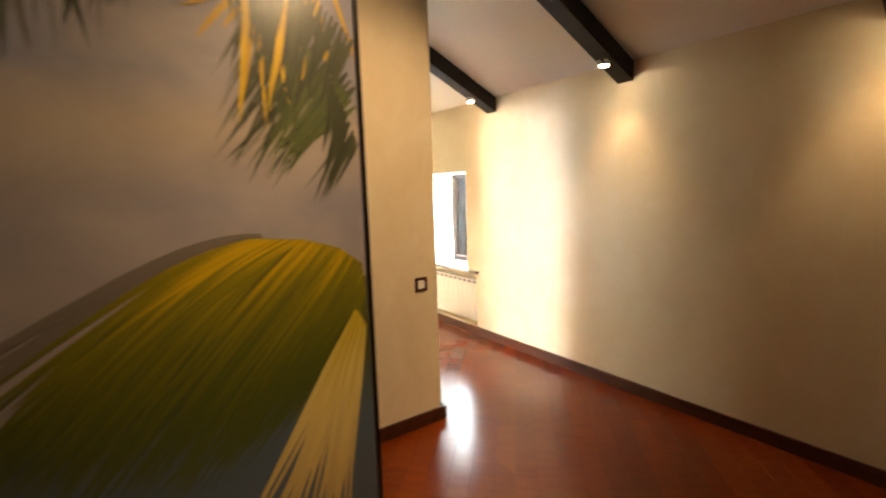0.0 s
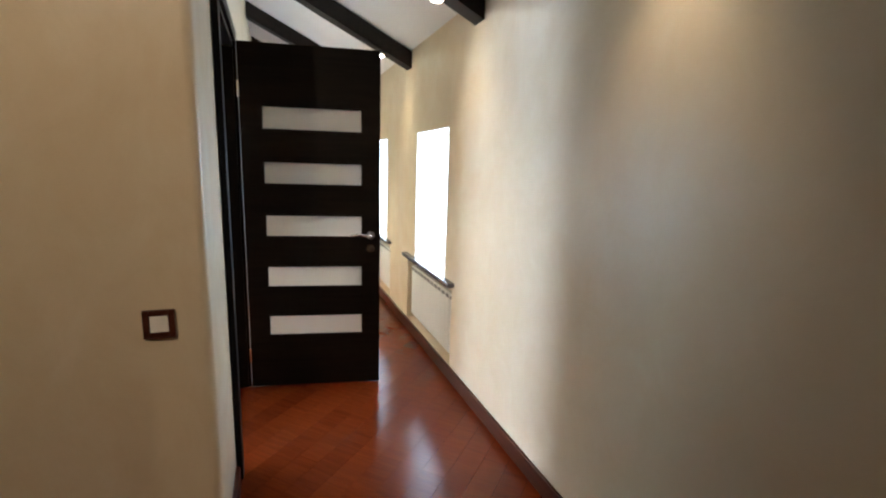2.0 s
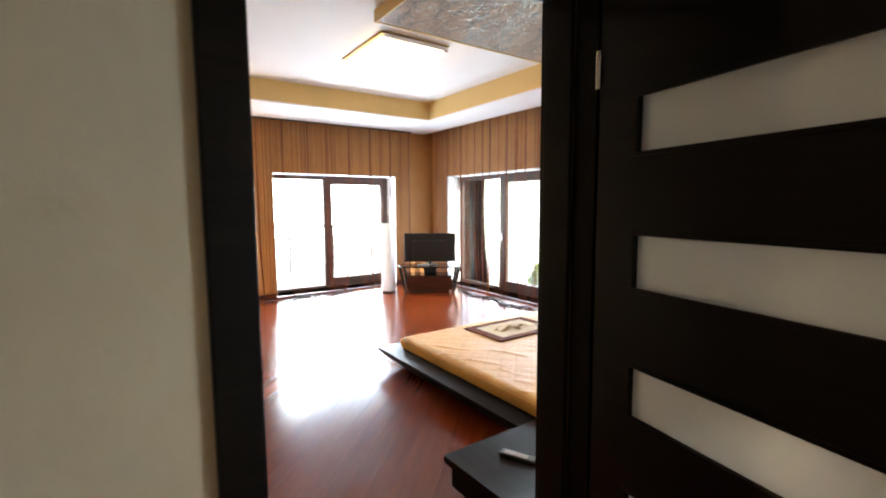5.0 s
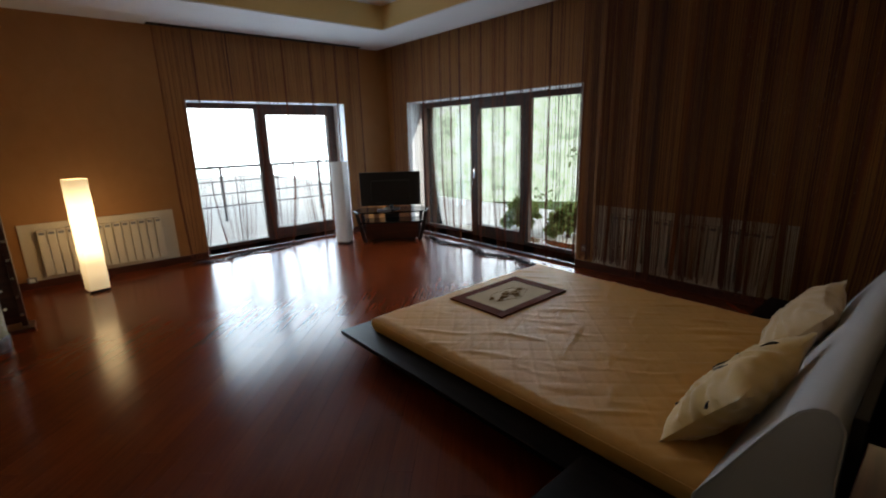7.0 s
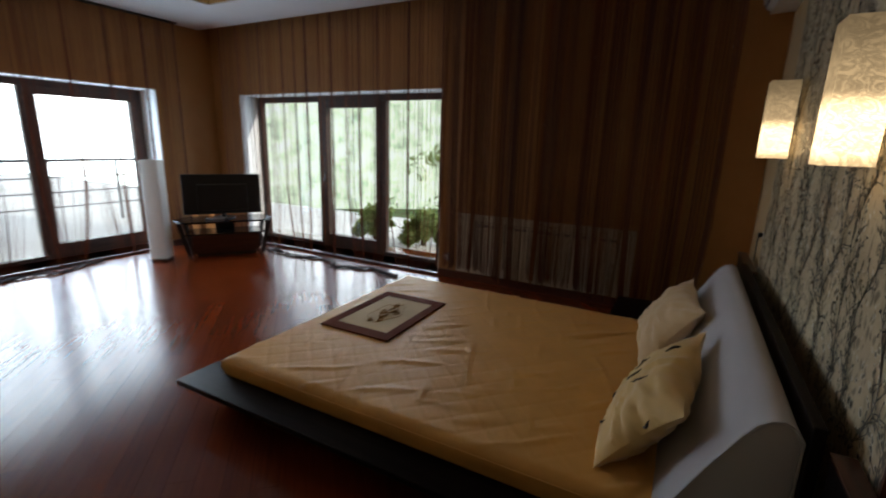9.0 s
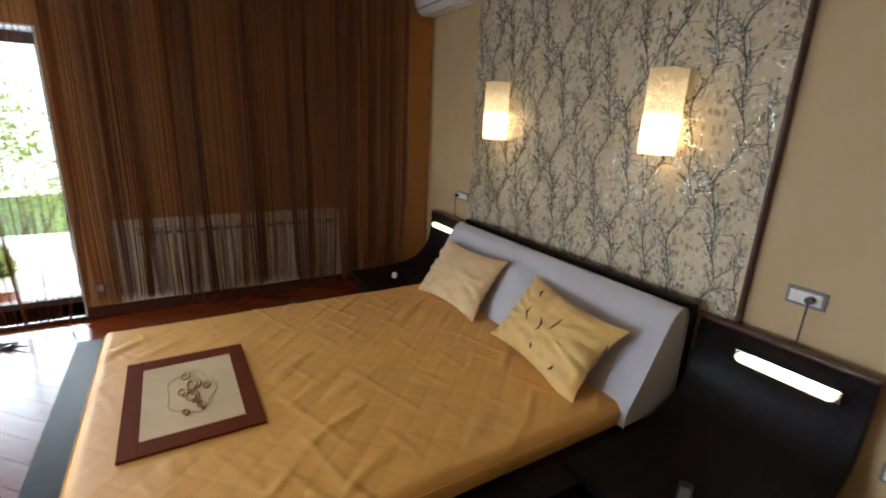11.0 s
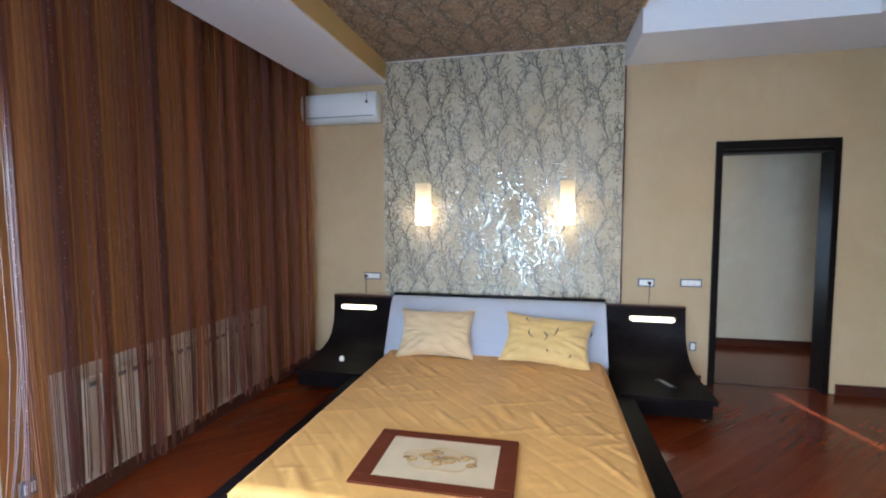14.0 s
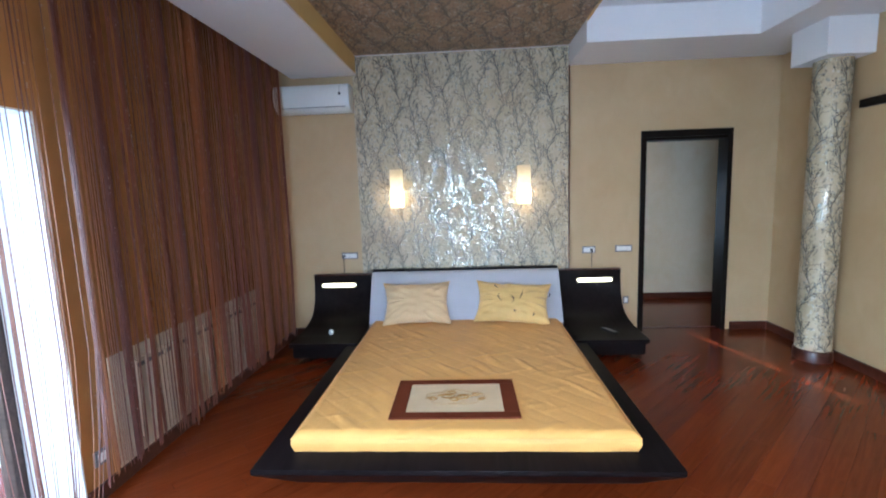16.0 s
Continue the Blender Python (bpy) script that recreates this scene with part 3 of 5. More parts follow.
def corridor_window(n, w, sill, group):
    x0, x1, z0, z1 = w
    t = tagged(thing("window_%d" % n, ((x0 + x1) / 2, 1.76, z0), "small corridor window with a dark frame in a deep white reveal", "window", group, "structure"))
    y0, y1 = 1.73, 1.79
    fr = 0.045
    for r in ((x0, x0 + fr, y0, y1, z0, z1), (x1 - fr, x1, y0, y1, z0, z1), (x0 + fr, x1 - fr, y0, y1, z0, z0 + fr), (x0 + fr, x1 - fr, y0, y1, z1 - fr, z1)):
        part("window_frame", boxes(r, bevel=0.004), M_FRAME, t)
    g = part("pane", boxes((x0 + fr, x1 - fr, 1.757, 1.763, z0 + fr, z1 - fr)), M_GLASS, t)
    g.visible_shadow = False
    bm = bmesh.new()
    tube(bm, [(x1 - fr / 2, y0, (z0 + z1) / 2), (x1 - fr / 2, y0 - 0.04, (z0 + z1) / 2), (x1 - fr / 2, y0 - 0.045, (z0 + z1) / 2 + 0.1)], 0.008, 8)
    part("window_handle", bm, M_CHROME, t, "small metal window handle", True)
    for r in ((x0 - 0.001, x0 + 0.006, YO - 0.002, y0, z0, z1 - 0.007), (x1 - 0.006, x1 + 0.001, YO - 0.002, y0, z0, z1 - 0.007), (x0, x1, YO - 0.002, y0, z1 - 0.007, z1 + 0.001)):
        part("reveal", boxes(r), M_WHITE, t, "white plaster reveal")
    s0, s1 = sill
    s = tagged(part("window_sill", boxes((s0, s1, YO - 0.045, YO + 0.10, z0 - 0.03, z0 - 0.001), (x0 + 0.004, x1 - 0.004, YO + 0.10, y0, z0 - 0.03, z0 + 0.003), bevel=0.006), M_STONE), "dark polished stone window sill over a radiator", "window sill", group)
    # radiator in the niche below
    rad = thing("radiator", ((s0 + s1) / 2, YO + 0.06, 0.1), "white ribbed radiator in a niche below the sill", "radiator", "corridor radiators")
    a, b = s0 + 0.07, s1 - 0.07
    k = int((b - a) / 0.08)
    for i in range(k):
        u = a + (b - a) * (i + 0.5) / k
        part("rib", boxes((u - 0.0385, u + 0.0385, YO + 0.03, YO + 0.10, 0.13, 0.555), bevel=0.003), M_RADIATOR, rad)
        part("vent_slot", boxes((u - 0.026, u + 0.026, YO + 0.027, YO + 0.0305, 0.515, 0.54)), M_GREY_PLASTIC, rad)
    bm = bmesh.new()
    tube(bm, [(a, YO + 0.065, 0.12), (b, YO + 0.065, 0.12)], 0.014, 8)
    tube(bm, [(b, YO + 0.065, 0.12), (b + 0.05, YO + 0.065, 0.12), (b + 0.05, YO + 0.065, 0.085)], 0.011, 8)
    part("pipe", bm, M_RADIATOR, rad, "", True)
    structure("radiator_niche", boxes((a - 0.05, b + 0.05, YO + 0.112, YO + 0.1195, 0.09, 0.60)), M_WHITE, "white back of the radiator niche", "wall niche")


corridor_window(1, WIN_C1, (1.05, 2.165), "corridor windows")
corridor_window(2, WIN_C2, (-0.61, 0.505), "corridor windows")


def picture_small():
    p = thing("picture_frame", (-1.0, YO - 0.012, 1.46), "small dark picture frame on the corridor wall", "picture")
    for r in ((-1.13, -0.87, 1.32, 1.345), (-1.13, -0.87, 1.595, 1.62), (-1.13, -1.105, 1.345, 1.595), (-0.895, -0.87, 1.345, 1.595)):
        part("frame", boxes((r[0], r[1], YO - 0.026, YO - 0.002, r[2], r[3]), bevel=0.003), M_WENGE, p)
    part("picture", boxes((-1.105, -0.895, YO - 0.014, YO - 0.006, 1.345, 1.595)), plain("print", (0.25, 0.2, 0.16), 0.5, vary=0.5, scale=14), p)


picture_small()


def wide_window(n, name_group, axis, inner, outer, u0, u1, z0, z1, mullions, door_index):
    """A glazed front between u0 and u1; mullions split it into lights, one of them a door."""
    def row(u, v, w, x, z, y):
        return (w, x, u, v, z, y) if axis == "x" else (u, v, w, x, z, y)
    mid = (u0 + u1) / 2
    at = (inner, mid, z0) if axis == "x" else (mid, inner, z0)
    t = tagged(thing("window_%d" % n, at, "tall brown-framed window front with a glazed terrace door", "window", "", "structure"))
    a, b = min(inner, outer), max(inner, outer)
    fr = 0.06
    for r in (row(u0, u0 + fr, a, b, z0, z1), row(u1 - fr, u1, a, b, z0, z1), row(u0 + fr, u1 - fr, a, b, z1 - 0.07, z1), row(u0 + fr, u1 - fr, a, b, z0, z0 + 0.05)):
        part("window_frame", boxes(r, bevel=0.005), M_FRAME, t)
    edges = [u0 + fr] + [v for m in mullions for v in (m - 0.035, m + 0.035)] + [u1 - fr]
    for m in mullions:
        part("mullion", boxes(row(m - 0.035, m + 0.035, a, b, z0 + 0.05, z1 - 0.07), bevel=0.005), M_FRAME, t)
    c = (a + b) / 2
    for i in range(0, len(edges), 2):
        e0, e1 = edges[i], edges[i + 1]
        q0, q1 = z0 + 0.05, z1 - 0.07
        if i // 2 == door_index:
            k = 0.075
            d = part("sash", boxes(row(e0, e0 + k, a - 0.008, b + 0.008, q0, q1), row(e1 - k, e1, a - 0.008, b + 0.008, q0, q1), row(e0 + k, e1 - k, a - 0.008, b + 0.008, q1 - k, q1), row(e0 + k, e1 - k, a - 0.008, b + 0.008, q0, q0 + 0.12), bevel=0.004), M_FRAME, t, "brown door sash")
            bm = bmesh.new()
            if axis == "x":
                tube(bm, [(inner, e0 + 0.04, 1.0), (inner + 0.05, e0 + 0.04, 1.0), (inner + 0.055, e0 + 0.04, 0.88)], 0.009, 8)
            else:
                tube(bm, [(e0 + 0.04, inner, 1.0), (e0 + 0.04, inner + 0.05, 1.0), (e0 + 0.04, inner + 0.055, 0.88)], 0.009, 8)
            part("window_handle", bm, M_CHROME, d, "metal window handle", True)
            e0, e1, q0, q1 = e0 + k, e1 - k, q0 + 0.12, q1 - k
        g = part("pane", boxes(row(e0, e1, c - 0.004, c + 0.004, q0, q1)), M_GLASS, t)
        g.visible_shadow = False
    return t


wide_window(3, "", "x", XL - 0.29, XL - 0.36, -5.89, -2.83, 0.03, 1.97, (-4.76, -3.77), 1)
wide_window(4, "", "y", YB - 0.31, YB - 0.38, -1.09, 1.04, 0.03, 1.97, (0.10,), 0)
structure("window_threshold", boxes((XL - 0.38, XL + 0.03, -5.90, -2.82, 0.004, 0.03), (-1.10, 1.05, YB - 0.4, YB + 0.03, 0.004, 0.03), bevel=0.004), M_SKIRT, "dark wooden threshold below the windows", "threshold")

# ---- string curtains ----


def curtain_mat(name):
    n = Nodes(name)
    isle = n.add("NewGeometry").outputs["Random Per Island"]
    col = n.ramp(isle, [(0.0, (0.12, 0.026, 0.007)), (0.4, (0.20, 0.052, 0.012)), (0.7, (0.13, 0.032, 0.014)), (0.9, (0.25, 0.080, 0.020)), (1.0, (0.18, 0.070, 0.045))])
    bands = n.noise(n.coords((4.5, 4.5, 0.12)), 1.0, 3, 0.6)
    col = n.mix(n.ramp(bands, [(0.36, 0.0), (0.5, 0.5), (0.62, 1.0)]), (0.100, 0.032, 0.026), col)
    # amber streaks: light from the ochre wall behind, put into the cord colour
    col = n.mix(n.ramp(n.noise(n.coords((7, 7, 0.1)), 1.3, 2), [(0.56, 0.0), (0.70, 0.6)]), col, (0.34, 0.12, 0.02))
    return n.set(Base_Color=col, Roughness=0.5, Sheen_Weight=0.05)


M_STRING = curtain_mat("curtain_string")
M_BEAD = plain("curtain_bead", (0.42, 0.33, 0.30), 0.3, vary=0.2, scale=40)


def strings(axis, wall, out, u0, u1, z1, count, seed, clumps, foot, lift, radius=0.0032):
    """Thin hanging cords between u0 and u1; near the foot they draw together into tufts."""
    rng = random.Random(seed)
    verts, faces, bead_at = [], [], []
    for i in range(count):
        u = u0 + (u1 - u0) * (i + rng.random()) / count
        u += 0.034 * math.sin(u * 17) + 0.022 * math.sin(u * 31 + 1) + 0.006 * math.sin(u * 83)
        depth = out * (0.5 + 0.28 * math.sin(u * 33) + 0.22 * rng.random())
        near = min(clumps, key=lambda c: abs(c - u)) if clumps else u
        end = lift(u) + rng.uniform(-0.02, 0.05)
        base = len(verts)
        levels = [z1, z1 * 0.66, 0.85, 0.45, 0.22, end]
        sway = rng.uniform(-0.012, 0.012)
        for z in levels:
            pull = foot * max(0.0, 1 - z / 0.85) ** 1.4 if clumps else 0.0
            uu = u + (near - u) * pull + sway * (1 - z / z1)
            ww = depth * (1 - 0.4 * pull)
            for k in range(3):
                a = k * math.tau / 3
                p, q = uu + radius * math.cos(a), wall + ww + radius * math.sin(a)
                verts.append((q, p, z) if axis == "x" else (p, q, z))
        for j in range(len(levels) - 1):
            for k in range(3):
                a, b = base + 3 * j + k, base + 3 * j + (k + 1) % 3
                faces.append((a, b, b + 3, a + 3))
        if rng.random() < 0.16:
            for _ in range(rng.randint(6, 14)):
                z = rng.uniform(0.4, z1 - 0.1)
                bead_at.append((wall + depth + out * 0.1, u, z) if axis == "x" else (u, wall + depth + out * 0.1, z))
    me = bpy.data.meshes.new("strings")
    me.from_pydata(verts, [], faces)
    me.materials.append(M_STRING)
    bm = bmesh.new()
    for p in bead_at:
        bmesh.ops.create_icosphere(bm, subdivisions=1, radius=0.0030, matrix=Matrix.Translation(p))
    return me, bm


def string_curtain(axis, wall, out, u0, u1, z1, count, seed, clumps, foot, lift, label, radius):
    at = (wall, (u0 + u1) / 2, z1) if axis == "x" else ((u0 + u1) / 2, wall, z1)
    c = thing("string_curtain", at, label, "curtain", "string curtains")
    me, bm = strings(axis, wall, out, u0, u1, z1, count, seed, clumps, foot, lift, radius)
    ob = new("fringe", me)
    ob.parent, ob.matrix_parent_inverse = c, c.matrix_world.inverted()
    tagged(ob, "", "", "", "stuff")
    tagged(part("bead_trim", bm, M_BEAD, c, "tiny pale beads"), "", "", "", "stuff")
    lo, hi = sorted((wall + out * 0.2, wall + out * 0.8))
    r = (lo, hi, u0, u1, z1 - 0.005, z1 + 0.02) if axis == "x" else (u0, u1, lo, hi, z1 - 0.005, z1 + 0.02)
    part("curtain_rail", boxes(r, bevel=0.002), M_BEAM, c)


CL_R = [-0.75, -1.15, -1.55, -1.85, -2.2, -2.55, -2.95]
string_curtain("x", -1.84, 0.085, -2.73, -0.30, 2.86, 620, 4, CL_R, 0.16, lambda u: 0.06 + 0.08 * abs(math.sin(u * 3.1)), "brown string curtain with pale beads in front of a radiator", 0.0025)
string_curtain("x", -1.84, 0.085, -6.1, -2.80, 2.86, 210, 5, [-6.0, -5.3, -4.7, -4.3, -3.7, -3.1], 0.35, lambda u: 0.02, "brown string curtain hanging over the wide window", 0.0023)
string_curtain("y", YB + 0.04, 0.11, -1.38, 1.34, 2.77, 190, 6, [-1.3, -0.6, 0.1, 0.65, 1.2], 0.45, lambda u: 0.02, "brown string curtain hanging over the terrace window", 0.0021)


M_CORD = plain("dark_cord", (0.014, 0.009, 0.008), 0.7)


def cord_heap(points, seed, label):
    """Loose ends of the cords lying on the floor."""
    rng = random.Random(seed)
    c = thing("cord_ends", (*points[0], 0.0), label, "curtain cord", "curtain cords on the floor")
    for a, b in zip(points, points[1:]):
        for _ in range(6):
            bm = bmesh.new()
            p = []
            for k in range(6):
                f = k / 5
                p.append((a[0] + (b[0] - a[0]) * f + rng.uniform(-0.07, 0.07), a[1] + (b[1] - a[1]) * f + rng.uniform(-0.07, 0.07), 0.007 + rng.random() * 0.02))
            tube(bm, p, 0.0055, 5)
            part("cord", bm, M_CORD, c)


cord_heap([(1.25, -6.20), (0.9, -6.14), (0.62, -6.25), (0.25, -6.18), (-0.2, -6.28)], 2, "dark curtain cords lying on the floor by the window")
cord_heap([(-1.72, -5.25), (-1.58, -4.75), (-1.7, -4.35), (-1.52, -3.95), (-1.66, -3.55), (-1.55, -3.15)], 3, "dark curtain cords lying in loops on the floor")


# ---- radiators of the bedroom ----
M_CREAM_ENAMEL = plain("cream_enamel", (0.60, 0.51, 0.37), 0.35, vary=0.04)

def wall_radiator(axis, wall, out, u0, u1, z0, z1, label):
    def row(u, v, w, x, z, y):
        lo, hi = sorted((wall + out * w, wall + out * x))
        return (lo, hi, u, v, z, y) if axis == "x" else (u, v, lo, hi, z, y)
    at = (wall, (u0 + u1) / 2, z0) if axis == "x" else ((u0 + u1) / 2, wall, z0)
    t = thing("radiator", at, label, "radiator", "bedroom radiators")
    part("back_panel", boxes(row(u0 - 0.14, u1 + 0.14, 0.001, 0.014, z0 - 0.1, z1 + 0.07), bevel=0.003), M_CREAM_ENAMEL, t, "cream board behind the radiator")
    n = int((u1 - u0) / 0.08)
    for i in range(n):
        u = u0 + (u1 - u0) * (i + 0.5) / n
        part("rib", boxes(row(u - 0.036, u + 0.036, 0.02, 0.075, z0, z1), bevel=0.006), M_CREAM_ENAMEL, t)
        part("vent_slot", boxes(row(u - 0.025, u + 0.025, 0.074, 0.0775, z1 - 0.045, z1 - 0.02)), M_GREY_PLASTIC, t)
    return t


wall_radiator("x", XL + 0.001, 0.70, -2.46, -0.98, 0.19, 0.655, "cream ribbed radiator behind the string curtain")
wall_radiator("y", YB + 0.001, 1.0, 1.52, 2.66, 0.13, 0.62, "cream ribbed radiator on a board below the ochre wall")
for at, lab in (((2.78, YB + 0.034, 0.1), "small dark wall socket beside the radiator"), ((XL + 0.012, -2.72, 0.23), "small dark wall socket by the window")):
    s = thing("wall_socket", at, lab, "socket")
    x, y, z = at
    if y < -6:
        part("plate", boxes((x - 0.04, x + 0.04, y - 0.018, y - 0.004, z - 0.03, z + 0.03), bevel=0.003), M_GREY_PLASTIC, s)
        part("insert", boxes((x - 0.024, x + 0.024, y - 0.006, y - 0.002, z - 0.02, z + 0.02)), M_CREAM_PLASTIC, s)
    else:
        part("plate", boxes((x - 0.01, x + 0.004, y - 0.04, y + 0.04, z - 0.04, z + 0.04), bevel=0.003), M_GREY_PLASTIC, s)
        part("insert", boxes((x + 0.002, x + 0.007, y - 0.024, y + 0.024, z - 0.024, z + 0.024)), M_CREAM_PLASTIC, s)


# ---- bed ----
M_MATTRESS = fabric_mat("gold_bedspread", (0.65, 0.345, 0.085), 0.5, 300, 0.05, 0.2, 0.06, folds=0.22, spec=0.35)
M_HEADB = fabric_mat("grey_upholstery", (0.425, 0.416, 0.442), 0.6, 240, 0.2, 0.12, 0.03)
M_PILLOW = fabric_mat("beige_pillow", (0.60, 0.42, 0.22), 0.6, 300, 0.3, 0.2, 0.06, folds=0.15)
M_PILLOW_PRINT = fabric_mat("gold_pillow", (0.62, 0.40, 0.13), 0.55, 300, 0.3, 0.2, 0.10, folds=0.2)
M_MAT_BROWN = fabric_mat("brown_satin", (0.115, 0.028, 0.012), 0.7, 200, 0.0, 0.15, 0.12, 0.0, 0.03)
M_MAT_CREAM = fabric_mat("cream_satin", (0.56, 0.43, 0.27), 0.7, 200, 0.0, 0.15, 0.08, 0.0, 0.08)
M_GOLD_THREAD = fabric_mat("gold_thread", (0.30, 0.16, 0.035), 0.4, 200, 0.2, 0.2, 0.2)
M_DARK_THREAD = plain("dark_thread", (0.04, 0.025, 0.015), 0.6)
M_ESPRESSO = wood_mat("espresso_lacquer", (0.004, 0.003, 0.003), (0.012, 0.008, 0.008), 0.4, (0, 0, 0), (20, 1.2, 20), 0.0, 0.06)
BX = 0.012


def bed():
    b = thing("bed", (BX, -1.5, 0), "low dark platform bed with a pale upholstered headboard", "bed")
    # platform with sides that lean inwards to the floor
    hw, yf, yb, zt, zb = 1.085, -2.755, -0.16, 0.18, 0.0
    bm = bmesh.new()
    top = [(BX - hw, yf, zt), (BX + hw, yf, zt), (BX + hw, yb, zt), (BX - hw, yb, zt)]
    rim = [(x, y, zt - 0.028) for x, y, _ in top]
    low = [(BX - hw + 0.17, yf + 0.17, zb), (BX + hw - 0.17, yf + 0.17, zb), (BX + hw - 0.17, yb, zb), (BX - hw + 0.17, yb, zb)]
    rings = [[bm.verts.new(p) for p in r] for r in (top, rim, low)]
    bm.faces.new(rings[0])
    for r, s in zip(rings, rings[1:]):
        for k in range(4):
            bm.faces.new((r[k], r[(k + 1) % 4], s[(k + 1) % 4], s[k]))
    bm.faces.new(rings[2][::-1])
    bmesh.ops.recalc_face_normals(bm, faces=bm.faces)
    es = [e for e in bm.edges if all(v.co.z > zt - 0.03 for v in e.verts)]
    bmesh.ops.bevel(bm, geom=es, offset=0.006, segments=2, profile=0.6, affect="EDGES")
    part("platform", bm, M_ESPRESSO, b, "dark espresso platform with inward-leaning sides", True)
    # headboard: a wedge-shaped bolster
    prof = [(-0.50, 0.19), (-0.49, 0.27), (-0.42, 0.40), (-0.345, 0.55), (-0.285, 0.66), (-0.255, 0.705), (-0.225, 0.730), (-0.195, 0.737), (-0.17, 0.725), (-0.150, 0.69), (-0.147, 0.19)]
    bm = bmesh.new()
    prism(bm, prof, "x", BX - 0.955, BX + 0.955)
    es = [e for e in bm.edges if abs(e.verts[0].co.x - e.verts[1].co.x) < 1e-6]
    bmesh.ops.bevel(bm, geom=es, offset=0.012, segments=3, profile=0.5, affect="EDGES")
    part("headboard", bm, M_HEADB, b, "pale grey padded headboard", True)
    for s in (-1, 1):
        bm = bmesh.new()
        pts = [(BX + s * 0.956, y, z) for y, z in prof]
        tube(bm, pts, 0.004, 6)
        part("piping", bm, M_HEADB, b, "", True)
    # backing board, between the bedside wings
    part("back_board", boxes((BX - 0.975, BX + 0.975, -0.143, -0.112, 0.02, 0.752), bevel=0.004), M_ESPRESSO, b)


def mattress():
    m = thing("mattress", (BX, -1.6, 0.18), "mattress under a rumpled gold-beige quilted bedspread", "mattress")
    nx, ny = 170, 200
    x0, x1, y0, y1, z0, z1 = BX - 0.915, BX + 0.915, -2.588, -0.40, 0.18, 0.288
    bm = bmesh.new()
    rows = []
    for j in range(ny + 1):
        row = []
        for i in range(nx + 1):
            u, v = i / nx, j / ny
            x, y = x0 + (x1 - x0) * u, y0 + (y1 - y0) * v
            q = min(u, 1 - u) * (x1 - x0), v * (y1 - y0), (1 - v) * (y1 - y0)
            edge = min(q)
            z = z1 - 0.02 * max(0, 1 - edge / 0.04) ** 2
            n1 = noise.noise(Vector((x * 3.1, y * 3.3, 1.7)))
            w = x * 0.8 + y * 0.6 + 0.12 * noise.noise(Vector((x * 1.4, y * 1.4, 9)))
            crease = max(0.0, noise.noise(Vector((w * 14, (x * 0.6 - y * 0.8) * 3.2, 4.0))) - 0.16)
            quilt = abs(math.sin((x + y) * math.pi / 0.16))
            w2 = x * 0.35 - y * 0.94
            crease2 = max(0.0, noise.noise(Vector((w2 * 17, (x * 0.94 + y * 0.35) * 3.6, 8.0))) - 0.22)
            flat = min(1.0, max(0.0, max(abs(x + 0.037) - 0.36, abs(y + 2.196) - 0.24) / 0.12))
            z += flat * (0.004 * n1 + 0.014 * crease + 0.011 * crease2 - 0.0032 * max(0, 1 - quilt * 4) - 0.002 * max(0, 1 - abs(math.sin((x - y) * math.pi / 0.16)) * 4))
            row.append(bm.verts.new((x, y, z)))
        rows.append(row)
    for j in range(ny):
        for i in range(nx):
            bm.faces.new((rows[j][i], rows[j][i + 1], rows[j + 1][i + 1], rows[j + 1][i]))
    loop = rows[0] + [r[-1] for r in rows[1:]] + rows[-1][-2::-1] + [r[0] for r in rows[-2:0:-1]]
    prev = loop
    for k, (zz, puff) in enumerate(((z1 - 0.04, 0.012), (z0 + 0.045, 0.014), (z0, 0.0))):
        ring = []
        for v in loop:
            d = Vector((v.co.x - (x0 + x1) / 2, v.co.y - (y0 + y1) / 2, 0))
            off = Vector((math.copysign(puff, d.x) if min(v.co.x - x0, x1 - v.co.x) < 1e-4 else 0, math.copysign(puff, d.y) if min(v.co.y - y0, y1 - v.co.y) < 1e-4 else 0, 0))
            wob = 0.004 * noise.noise(Vector((v.co.x * 9, v.co.y * 9, k * 3.0)))
            ring.append(bm.verts.new((v.co.x + off.x * (1 + wob * 60), v.co.y + off.y * (1 + wob * 60), zz + wob)))
        for a in range(len(loop)):
            c = (a + 1) % len(loop)
            bm.faces.new((prev[a], ring[a], ring[c], prev[c]))
        prev = ring
    part("bedspread", bm, M_MATTRESS, m, "", True)
    bm = bmesh.new()
    r = 0.011
    tube(bm, [(x0 - r, y1, z1 - 0.03), (x0 - r, y0 - r, z1 - 0.032), (x1 + r, y0 - r, z1 - 0.032), (x1 + r, y1, z1 - 0.03)], 0.0035, 6)
    part("piping", bm, M_MATTRESS, m, "thin sewn seam", True)


def crumple(a, b, side, seed):
    """Folds that run in from the corners of a cushion."""
    r = math.hypot(a, b)
    ray = math.atan2(b, a)
    folds = noise.noise(Vector((ray * 5.5, r * 1.3 + seed, side * 3.0)))
    return 0.020 * min(1.0, r * 1.3) * folds + 0.010 * noise.noise(Vector((a * 3 + seed * 5, b * 5, side)))


